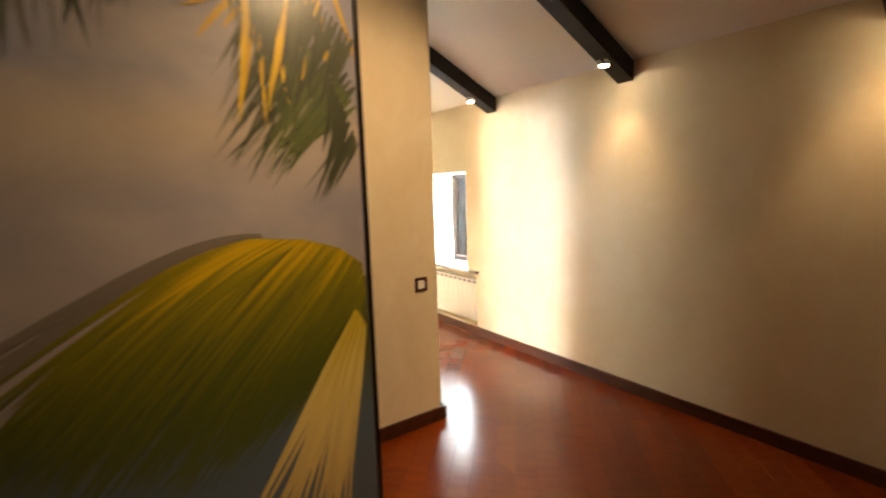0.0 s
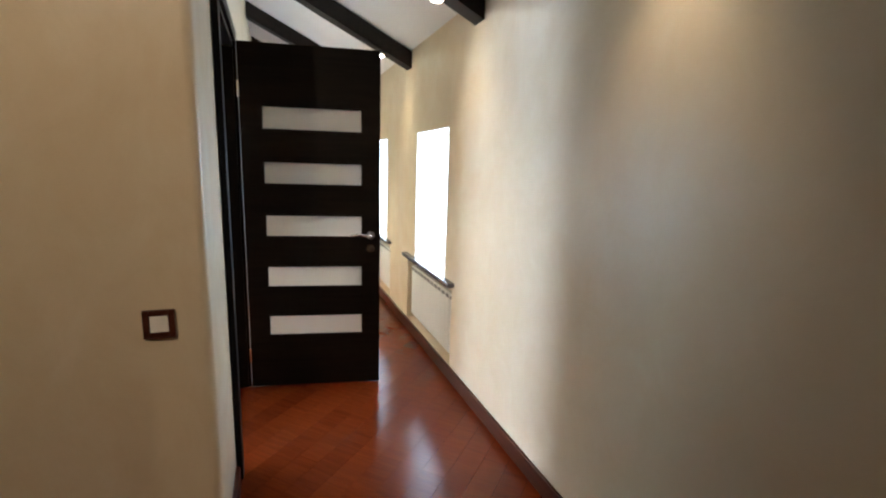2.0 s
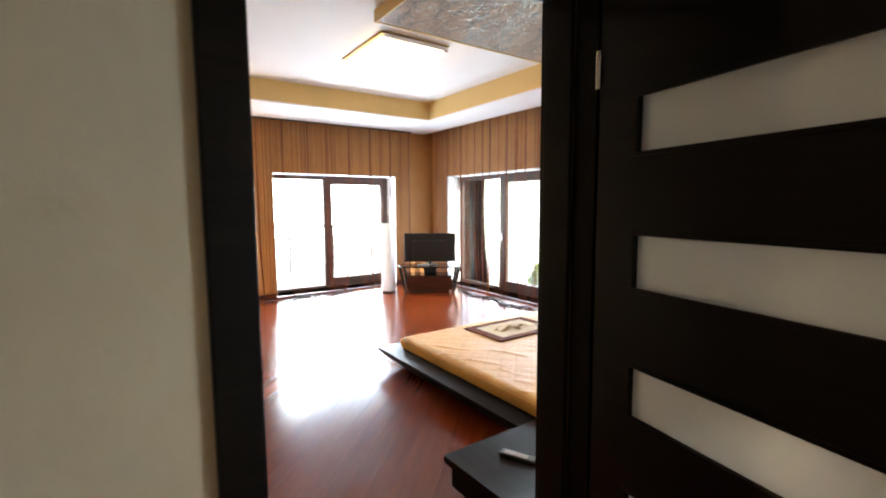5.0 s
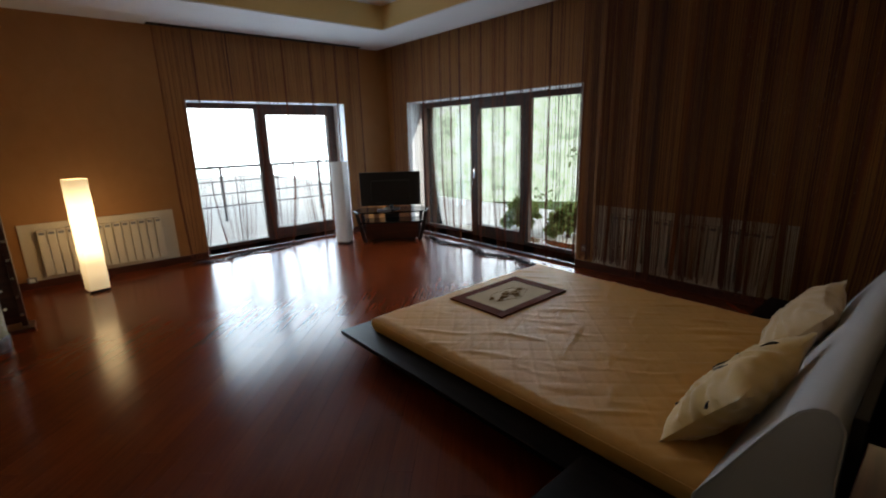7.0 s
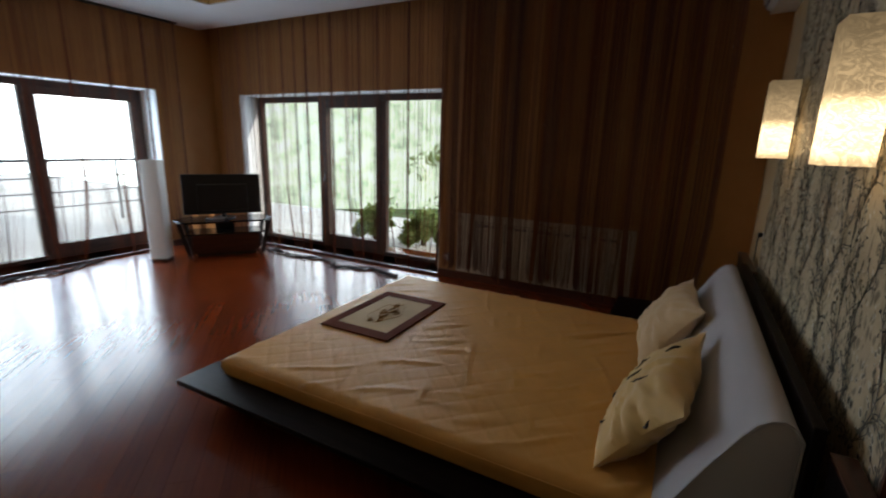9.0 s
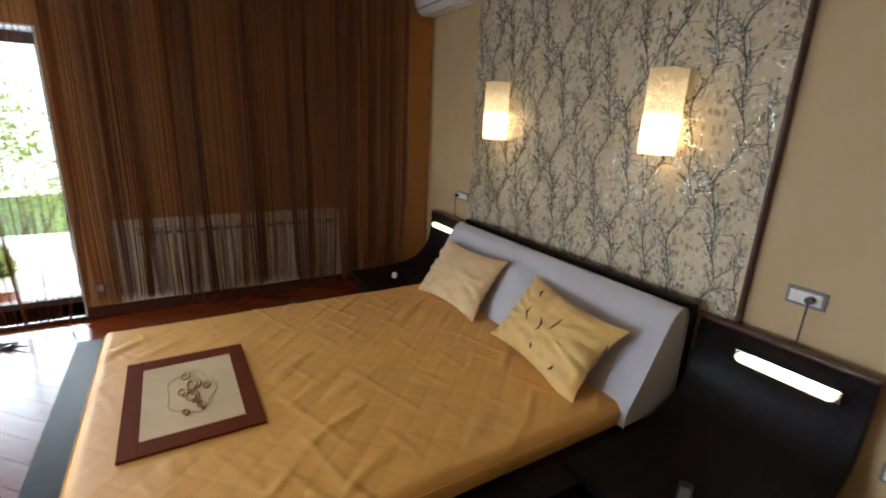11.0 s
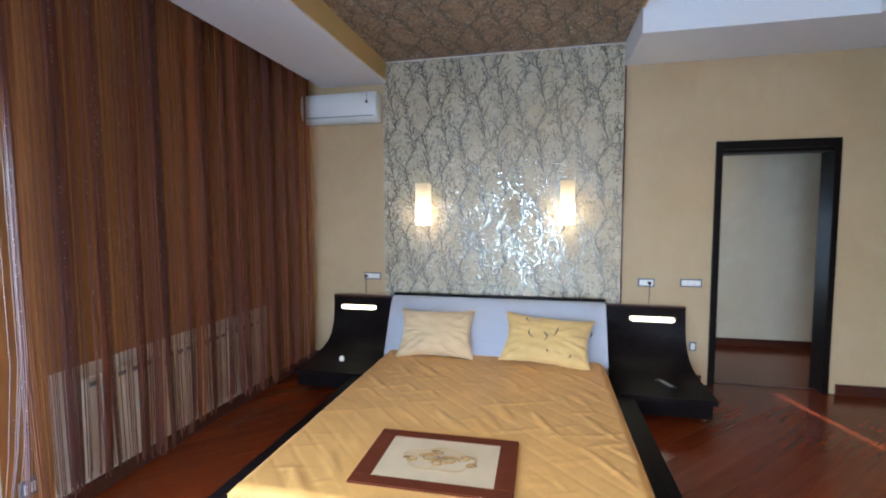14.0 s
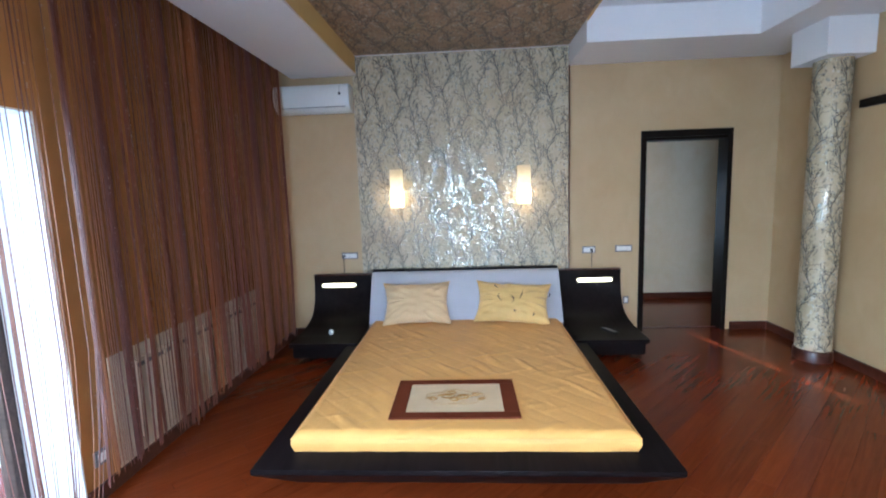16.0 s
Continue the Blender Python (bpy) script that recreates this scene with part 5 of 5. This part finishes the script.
sw = thing("light_switch", (XC, 0.004, 0.91), "white light switch in a square brown frame", "switch")
for r in ((-0.038, -0.021, 0.866, 0.952), (0.029, 0.046, 0.866, 0.952), (-0.021, 0.029, 0.866, 0.883), (-0.021, 0.029, 0.935, 0.952)):
    part("frame", boxes((XC + 0.001, XC + 0.012, *r), bevel=0.002), M_SKIRT, sw, "brown frame")
part("rocker", boxes((XC + 0.001, XC + 0.010, -0.020, 0.028, 0.884, 0.934), bevel=0.002), M_CREAM_PLASTIC, sw)


def mural():
    """A tall printed panel of palms under a cloudy sky, in a dark edge strip."""
    x = 3.78
    y0, y1, z1 = -2.9, -0.60, 2.55
    m = thing("wardrobe", (x - 0.25, (y0 + y1) / 2, 0), "tall wardrobe with a front printed with palm fronds and clouds", "wardrobe")
    part("body", boxes((XC + 0.002, x - 0.012, y0, y1, 0.0, z1), bevel=0.003), M_WENGE, m, "dark wooden body")
    n = Nodes("printed_sky")
    v = n.coords((1, 1.2, 1.6))
    sep = n.add("SeparateXYZ", Vector=n.add("TexCoord").outputs["Object"])
    cloud = n.ramp(n.noise(v, 1.6, 6, 0.55, 0.3), [(0.38, 0.0), (0.68, 1.0)])
    height = n.ramp(n.math("MULTIPLY", sep.outputs["Z"], 0.4), [(0.42, (0.17, 0.15, 0.16)), (0.58, (0.165, 0.155, 0.18)), (0.69, (0.23, 0.19, 0.155)), (0.76, (0.125, 0.13, 0.17)), (0.9, (0.085, 0.09, 0.13))])
    n.set(Base_Color=n.mix(n.math("MULTIPLY", cloud, 0.6), height, (0.30, 0.26, 0.24)), Roughness=0.28)
    part("print", boxes((x - 0.011, x, y0, y1 - 0.004, 0.0, z1)), n.mat, m, "printed cloudy sky")
    part("edge_strip", boxes((x - 0.03, x + 0.012, y1 - 0.003, y1 + 0.016, 0.0, z1), bevel=0.003), M_WENGE, m, "dark edge strip")
    rng = random.Random(8)
    palette = []
    for k, (c0, c1) in enumerate((((0.16, 0.15, 0.015), (0.36, 0.26, 0.012)), ((0.07, 0.10, 0.012), (0.22, 0.20, 0.02)), ((0.03, 0.045, 0.02), (0.09, 0.10, 0.035)), ((0.016, 0.020, 0.014), (0.055, 0.058, 0.030)), ((0.30, 0.27, 0.12), (0.55, 0.47, 0.26)))):
        q = Nodes("printed_leaf")
        isle = q.add("NewGeometry").outputs["Random Per Island"]
        streak = q.noise(q.coords((1, 30, 8)), 1.0, 4)
        q.set(Base_Color=q.mix(q.mix(0.5, isle, streak), c0, c1), Roughness=0.3)
        palette.append(q.mat)
    layer = [x + 0.0006]

    def frond(base, tip, droop, length, count, mat, hang, lean=0.0):
        """A curved rib with narrow leaflets that hang from it."""
        base, tip = [(-0.94 + (p[0] + 0.94) * 0.747, 1.478 + (p[1] - 1.478) * 0.747) for p in (base, tip)]
        droop, length = droop * 0.747, length * 0.747
        bm = bmesh.new()
        ribs = []
        for k in range(25):
            f = k / 24
            ribs.append((base[0] + (tip[0] - base[0]) * f, base[1] + (tip[1] - base[1]) * f + droop * 4 * f * (1 - f)))
        for k in range(count):
            f = (k + rng.random()) / count
            i = min(int(f * 24), 23)
            py, pz = ribs[i]
            l = length * (0.55 + 0.45 * math.sin(math.pi * min(1, f * 0.9 + 0.1))) * rng.uniform(0.8, 1.15)
            a = hang + lean * (f - 0.5) + rng.uniform(-0.12, 0.12)
            dy, dz = math.sin(a), -math.cos(a)
            w = rng.uniform(0.006, 0.016) * (0.6 + length)
            layer[0] += 0.0000015
            curve = rng.uniform(-0.08, 0.08) * l
            left, right = [], []
            for s in range(6):
                g = s / 5
                ww = w * (1 - g) ** 0.7 * (0.4 + min(1, g * 5) * 0.6)
                cy, cz = py + dy * l * g + curve * g * g * dz, pz + dz * l * g - curve * g * g * dy
                left.append(bm.verts.new((layer[0], cy - dz * ww, cz + dy * ww)))
                right.append(bm.verts.new((layer[0], cy + dz * ww, cz - dy * ww)))
            for s in range(5):
                bm.faces.new((left[s], left[s + 1], right[s + 1], right[s]))
        tagged(part("printed_frond", bm, mat, m, "printed palm frond"), "", "", "", "stuff")
        layer[0] += 0.0005

    def gradient(name, stops, rough=0.3):
        """Printed ink that changes colour with height."""
        q = Nodes(name)
        isle = q.add("NewGeometry").outputs["Random Per Island"]
        up = q.add("SeparateXYZ", Vector=q.coords()).outputs["Z"]
        lift = q.math("ADD", up, q.math("MULTIPLY", q.math("SUBTRACT", isle, 0.5), 0.30))
        return q.set(Base_Color=q.ramp(q.math("MULTIPLY", lift, 0.5), [(z * 0.5, c) for z, c in stops]), Roughness=rough)

    def sheaf(starts, bends, ends, count, width, mat):
        """Long leaflets side by side: each runs from one curve over a second to a third."""
        def along(pts, f):
            g = f * (len(pts) - 1)
            k = min(int(g), len(pts) - 2)
            g -= k
            return [pts[k][c] + (pts[k + 1][c] - pts[k][c]) * g for c in (0, 1)]
        bm = bmesh.new()
        for k in range(count):
            f = (k + rng.random()) / count
            s, c, e = along(starts, f), along(bends, f), along(ends, f)
            e = [e[0] + rng.uniform(-0.08, 0.08), e[1] + rng.uniform(-0.06, 0.06)]
            c = [c[0] + rng.uniform(-0.03, 0.03), c[1] + rng.uniform(-0.03, 0.03)]
            w = width * rng.uniform(0.5, 1.2)
            layer[0] += 0.0000015
            prev = None
            for n in range(13):
                g = n / 12
                p = [(1 - g) ** 2 * s[a] + 2 * g * (1 - g) * c[a] + g * g * e[a] for a in (0, 1)]
                t = [2 * (1 - g) * (c[a] - s[a]) + 2 * g * (e[a] - c[a]) for a in (0, 1)]
                l = math.hypot(*t) or 1.0
                ww = w * (0.35 + 0.65 * min(1, g * 3)) * (1 - g) ** 0.5 + 0.0004
                py = min(max(p[0], y0 + 0.01), y1 - 0.012)
                two = [bm.verts.new((layer[0], min(py - t[1] / l * ww, y1 - 0.006), max(p[1] + t[0] / l * ww, 0.01))), bm.verts.new((layer[0], min(py + t[1] / l * ww, y1 - 0.006), max(p[1] - t[0] / l * ww, 0.01)))]
                if prev:
                    bm.faces.new((prev[0], two[0], two[1], prev[1]))
                prev = two
        tagged(part("printed_frond", bm, mat, m, "printed palm frond"), "", "", "", "stuff")
        layer[0] += 0.0005

    # shade and blue depth below the large frond
    bm = bmesh.new()
    hill = [(-2.9, 0.30), (-2.2, 0.66), (-1.8, 0.80), (-1.5, 0.98), (-1.2, 1.18), (-1.0, 1.26), (-0.8, 1.22), (-0.606, 1.12)]
    bm.faces.new([bm.verts.new((x + 0.0004, y, z)) for y, z in hill + [(-0.606, 0.0), (-2.9, 0.0)]])
    q = Nodes("printed_shade")
    streak = q.noise(q.coords((1, 16, 4), (radians(40), 0, 0)), 1.0, 5, 0.6, 0.6)
    deep = q.ramp(streak, [(0.3, (0.018, 0.024, 0.008)), (0.55, (0.05, 0.055, 0.010)), (0.75, (0.12, 0.11, 0.014))])
    low = q.add("SeparateXYZ", Vector=q.coords()).outputs["Z"]
    q.set(Base_Color=q.mix(q.ramp(low, [(0.52, 1.0), (0.78, 0.0)]), deep, (0.05, 0.075, 0.10)), Roughness=0.3)
    tagged(part("printed_frond", bm, q.mat, m, "printed shade among the fronds"), "", "", "", "stuff")
    # one large sunlit frond that arches from the edge strip down to the floor
    bow = [(-1.12, 1.325), (-1.0, 1.315), (-0.86, 1.30), (-0.72, 1.255), (-0.625, 1.18), (-0.612, 1.05)]
    sun_ink = gradient("printed_sunlit_leaf", [(0.25, (0.045, 0.060, 0.020)), (0.70, (0.045, 0.055, 0.008)), (0.98, (0.085, 0.080, 0.008)), (1.16, (0.14, 0.115, 0.008)), (1.32, (0.32, 0.21, 0.012))])
    dim_ink = gradient("printed_green_leaf", [(0.2, (0.05, 0.07, 0.03)), (0.8, (0.035, 0.045, 0.008)), (1.1, (0.065, 0.065, 0.010)), (1.3, (0.22, 0.16, 0.012))])
    pale_ink = gradient("printed_pale_leaf", [(0.1, (0.30, 0.22, 0.10)), (0.6, (0.42, 0.33, 0.12)), (0.95, (0.30, 0.22, 0.02))])
    sheaf(bow, [(-1.40, 1.24), (-1.30, 1.16), (-1.15, 1.08), (-1.0, 0.95), (-0.85, 0.85), (-0.75, 0.80)], [(-1.95, 0.72), (-1.80, 0.60), (-1.65, 0.48), (-1.45, 0.42), (-1.25, 0.45), (-0.95, 0.52)], 120, 0.014, dim_ink)
    sheaf(bow, [(-1.38, 1.26), (-1.26, 1.19), (-1.12, 1.10), (-0.96, 0.98), (-0.80, 0.90), (-0.70, 0.85)], [(-1.85, 0.80), (-1.72, 0.66), (-1.55, 0.58), (-1.38, 0.52), (-1.15, 0.58), (-0.88, 0.62)], 90, 0.010, sun_ink)
    sheaf(bow[:3], [(-1.36, 1.27), (-1.30, 1.22), (-1.16, 1.16)], [(-1.90, 0.83), (-1.70, 0.82), (-1.50, 0.85)], 26, 0.012, sun_ink)
    # brown rib above the crest
    rib = Nodes("printed_rib").set(Base_Color=(0.10, 0.085, 0.075), Roughness=0.3)
    sheaf([(-1.02, 1.328), (-1.03, 1.334)], [(-1.32, 1.365), (-1.34, 1.350)], [(-2.05, 0.83), (-2.08, 0.80)], 7, 0.016, rib)
    # pale dry leaves low beside the strip
    sheaf([(-0.66, 0.98), (-0.62, 0.90)], [(-0.82, 0.66), (-0.70, 0.55)], [(-1.22, 0.16), (-0.70, 0.02)], 34, 0.020, pale_ink)
    frond((-0.50, 2.05), (-1.0, 2.72), 0.05, 0.80, 46, palette[3], -0.50, 0.5)
    frond((-0.50, 1.95), (-0.80, 2.25), 0.03, 0.62, 30, palette[2], -0.62, 0.5)
    # yellow hanging leaves at the top
    gold = gradient("printed_gold_leaf", [(1.6, (0.30, 0.20, 0.03)), (1.95, (0.40, 0.25, 0.012)), (2.3, (0.30, 0.18, 0.02))])
    sheaf([(-0.99, 2.40), (-0.90, 2.44), (-0.74, 2.42)], [(-1.00, 2.10), (-0.93, 2.15), (-0.66, 2.25)], [(-1.03, 1.76), (-0.94, 1.80), (-0.62, 1.98)], 9, 0.022, gold)
    sheaf([(-0.88, 2.32), (-0.86, 2.34)], [(-1.02, 2.22), (-1.03, 2.20)], [(-1.16, 2.06), (-1.12, 2.05)], 3, 0.022, gold)
    # hanging fronds at the top
    frond((-0.50, 2.3), (-1.15, 2.75), 0.04, 0.6, 50, palette[3], -0.25, 0.5)
    frond((-0.50, 1.75), (-0.66, 2.1), 0.02, 0.45, 22, palette[3], -0.35, 0.7)
    frond((-1.5, 2.75), (-2.6, 2.65), 0.08, 0.7, 54, palette[3], 0.1, 0.4)


mural()

# ---- outdoors ----
M_GRASS = plain("grass", (0.07, 0.10, 0.03), 0.9, vary=0.5, scale=0.5, grain=20, bump=0.4)
M_PAVE = plain("terrace_stone", (0.70, 0.68, 0.64), 0.7, vary=0.10, scale=1.2, bump=0.2)
def leaf_mat():
    n = Nodes("leaf")
    col = n.mix(n.noise(n.coords(), 3.0), (0.16, 0.22, 0.09), (0.26, 0.30, 0.13))
    d = n.add("BsdfDiffuse", Color=col)
    s = n.add("BsdfTranslucent", Color=n.mix(0.5, col, (0.28, 0.36, 0.10)))
    m = n.add("MixShader", Fac=0.55)
    n.t.links.new(d.outputs[0], m.inputs[1])
    n.t.links.new(s.outputs[0], m.inputs[2])
    n.t.links.new(m.outputs[0], n.out.inputs[0])
    return n.mat


M_LEAF = leaf_mat()
M_BARK = plain("bark", (0.12, 0.08, 0.05), 0.9, vary=0.3, scale=12, bump=0.5)
M_RAIL = plain("grey_steel", (0.14, 0.14, 0.15), 0.4, 0.8, vary=0.1)
structure("ground", boxes((-900, 900, -900, 900, -9.6, -9.0)), M_GRASS, "grass that runs out to the horizon", "ground")


def glowing_distance_mat():
    """Emissive sheet for the distance: pale sky, and a soft wood on the side of the wide window, daylight put into its
    glow.
    """
    n = Nodes("glowing_distance")
    v = n.coords((0.08, 0.08, 0.1))
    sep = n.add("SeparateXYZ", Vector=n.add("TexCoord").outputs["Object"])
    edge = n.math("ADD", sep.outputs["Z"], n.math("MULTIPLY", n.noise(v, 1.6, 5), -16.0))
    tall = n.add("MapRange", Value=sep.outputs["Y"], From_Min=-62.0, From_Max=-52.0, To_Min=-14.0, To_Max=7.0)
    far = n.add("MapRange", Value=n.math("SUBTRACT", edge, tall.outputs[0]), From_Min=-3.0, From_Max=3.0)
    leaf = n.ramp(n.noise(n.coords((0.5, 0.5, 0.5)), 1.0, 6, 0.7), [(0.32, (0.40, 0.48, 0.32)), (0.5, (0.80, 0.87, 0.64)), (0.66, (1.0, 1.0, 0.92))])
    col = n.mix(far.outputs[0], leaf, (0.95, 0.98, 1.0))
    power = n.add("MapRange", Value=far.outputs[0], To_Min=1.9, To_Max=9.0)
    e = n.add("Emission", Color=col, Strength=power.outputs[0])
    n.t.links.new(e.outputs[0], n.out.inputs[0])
    return n.mat


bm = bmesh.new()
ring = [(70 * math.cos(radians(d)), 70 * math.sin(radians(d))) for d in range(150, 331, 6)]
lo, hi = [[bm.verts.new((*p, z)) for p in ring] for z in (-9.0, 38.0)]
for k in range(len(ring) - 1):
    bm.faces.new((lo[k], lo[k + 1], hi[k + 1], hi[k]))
structure("backdrop", bm, glowing_distance_mat(), "glowing backdrop sheet of pale sky and wood beyond the garden", "backdrop")
structure("terrace", boxes((-5.2, -2.34, -22.0, 0.5, -8.999, -0.06), (-2.34, 8.3, -22.0, -7.07, -8.999, -0.06)), M_PAVE, "pale stone terrace outside the windows", "terrace")


def railing(a, b, label):
    r = thing("balcony_railing", (*a, -0.06), label, "railing", "terrace railings")
    n = max(2, int(math.dist(a, b) / 1.0))
    for k in range(n + 1):
        f = k / n
        x, y = a[0] + (b[0] - a[0]) * f, a[1] + (b[1] - a[1]) * f
        part("post", boxes((x - 0.02, x + 0.02, y - 0.02, y + 0.02, -0.06, 0.98), bevel=0.003), M_RAIL, r)
    for z, rad in ((0.99, 0.025), (0.72, 0.01), (0.48, 0.01), (0.24, 0.01)):
        bm = bmesh.new()
        tube(bm, [(*a, z), (*b, z)], rad, 8)
        part("bar", bm, M_RAIL, r, "", True)


railing((-5.1, -9.5), (6.0, -9.5), "grey steel railing at the terrace's edge")


def tree(x, y, h, spread, seed, label, cone=False, base=-9.0):
    rng = random.Random(seed)
    t = thing("tree" if not cone else "shrub", (x, y, base), label, "tree" if not cone else "shrub", "garden trees")
    bm = bmesh.new()
    top = base + h
    tube(bm, [(x, y, base), (x + 0.05 * spread, y, base + h * 0.35), (x, y + 0.05 * spread, base + h * 0.75)], [0.05 * spread + 0.03, 0.035 * spread + 0.02, 0.02], 8)
    for k in range(0 if cone else 6):
        a = rng.uniform(0, math.tau)
        z = base + h * rng.uniform(0.35, 0.6)
        tube(bm, [(x, y, z), (x + spread * 0.5 * math.cos(a), y + spread * 0.5 * math.sin(a), z + h * 0.2)], [0.03 * spread, 0.012], 6)
    part("trunk", bm, M_BARK, t)
    verts, faces = [], []
    clumps = []
    for _ in range(26):
        a, f = rng.uniform(0, math.tau), rng.random()
        if cone:
            z = base + h * (0.08 + 0.74 * f)
            r = spread * math.sqrt(1 - f * f) * 0.85
        else:
            z = base + h * (0.38 + 0.6 * f)
            r = spread * math.sqrt(max(0.05, 1 - (2 * f - 0.9) ** 2)) * rng.uniform(0.3, 1)
        clumps.append((x + r * math.cos(a), y + r * math.sin(a), z, spread * rng.uniform(0.22, 0.42)))
    for cx, cy, cz, cr in clumps:
        for _ in range(70):
            d = Vector((rng.gauss(0, 1), rng.gauss(0, 1), rng.gauss(0, 0.8)))
            d = d.normalized() * cr * rng.uniform(0.4, 1.0)
            c = Vector((cx, cy, cz)) + d
            u = Vector((rng.uniform(-1, 1), rng.uniform(-1, 1), rng.uniform(-1, 1))).normalized()
            w = u.cross(Vector((rng.uniform(-1, 1), rng.uniform(-1, 1), rng.uniform(-1, 1)))).normalized()
            s = rng.uniform(0.05, 0.11) * (0.6 if cone else 1.0)
            k = len(verts)
            verts += [tuple(c - u * s), tuple(c + w * s * 0.5), tuple(c + u * s), tuple(c - w * s * 0.5)]
            faces.append((k, k + 1, k + 2, k + 3))
    me = bpy.data.meshes.new("crown")
    me.from_pydata(verts, [], faces)
    me.materials.append(M_LEAF)
    ob = new("crown", me)
    ob.parent, ob.matrix_parent_inverse = t, t.matrix_world.inverted()


for i, (x, y, h, s) in enumerate(((-11.5, -8.6, 10.2, 1.7), (-14.5, -6.0, 10.8, 2.0), (-20, -8, 11.6, 2.6), (-3.0, -34, 9.4, 1.6))):
    tree(x, y, h, s, 20 + i, "leafy green garden tree below the terrace")
for i, (x, y) in enumerate(((-3.2, -4.65), (-3.3, -3.85))):
    tree(x, y, 0.56, 0.30, 60 + i, "small rounded green shrub on the terrace", True, -0.06)


# ---- floor planks ----


def planks():
    """Diagonal boards laid over the subfloor; those of the walked stretch are pieces of their own."""
    L, W, gap = 1.15, 0.115, 0.0006
    owner = bpy.data.objects["floor"]
    areas = (((-2.42, XR, -6.88, 0.09), 45.0), ((XE, 8.2, 0.09, YO), 135.0), ((XC, 8.2, -3.4, 0.09), 135.0))
    rest = bmesh.new()
    made = 0
    for (x0, x1, y0, y1), turn in areas:
        c, s = math.cos(radians(turn)), math.sin(radians(turn))
        reach = 16
        for i in range(int(-reach / W), int(reach / W)):
            for j in range(-14, 14):
                u0 = j * L + (0.37 * i % 1.0) * L
                v0 = i * W
                cx, cy = (u0 + L / 2) * c - (v0 + W / 2) * s, (u0 + L / 2) * s + (v0 + W / 2) * c
                if not (x0 - 0.8 < cx < x1 + 0.8 and y0 - 0.8 < cy < y1 + 0.8):
                    continue
                poly = [(u0 + gap, v0 + gap), (u0 + L - gap, v0 + gap), (u0 + L - gap, v0 + W - gap), (u0 + gap, v0 + W - gap)]
                poly = [(u * c - v * s, u * s + v * c) for u, v in poly]
                for axis, lim, sign in ((0, x0, 1), (0, x1, -1), (1, y0, 1), (1, y1, -1)):
                    out = []
                    for k in range(len(poly)):
                        a, b = poly[k], poly[(k + 1) % len(poly)]
                        ina, inb = (a[axis] - lim) * sign >= 0, (b[axis] - lim) * sign >= 0
                        if ina:
                            out.append(a)
                        if ina != inb:
                            f = (lim - a[axis]) / (b[axis] - a[axis])
                            out.append((a[0] + (b[0] - a[0]) * f, a[1] + (b[1] - a[1]) * f))
                    poly = out
                    if len(poly) < 3:
                        break
                if len(poly) < 3:
                    continue
                area = abs(sum(poly[k][0] * poly[(k + 1) % len(poly)][1] - poly[(k + 1) % len(poly)][0] * poly[k][1] for k in range(len(poly)))) / 2
                if area < 0.002:
                    continue
                tz = random.Random(i * 977 + j * 31 + int(turn)).uniform(-0.00012, 0.0)
                near = made < 300 and ((0.9 < cx < 3.3 and -4.6 < cy < 1.42) or (3.3 <= cx < 4.6 and 0.1 < cy < 1.42))
                bm = bmesh.new() if near else rest
                top = [bm.verts.new((p[0], p[1], tz)) for p in poly]
                low = [bm.verts.new((p[0], p[1], -0.0115)) for p in poly]
                bm.faces.new(top)
                for k in range(len(poly)):
                    q = (k + 1) % len(poly)
                    bm.faces.new((top[k], low[k], low[q], top[q]))
                if near:
                    me = bpy.data.meshes.new("plank")
                    bm.normal_update()
                    bm.to_mesh(me)
                    bm.free()
                    me.materials.append(M_PARQUET)
                    ob = new("plank", me)
                    ob.parent = owner
                    made += 1
    me = bpy.data.meshes.new("planks")
    rest.normal_update()
    rest.to_mesh(me)
    rest.free()
    me.materials.append(M_PARQUET)
    ob = new("planks", me)
    ob.parent = owner
    tagged(ob, "", "", "", "stuff")


planks()
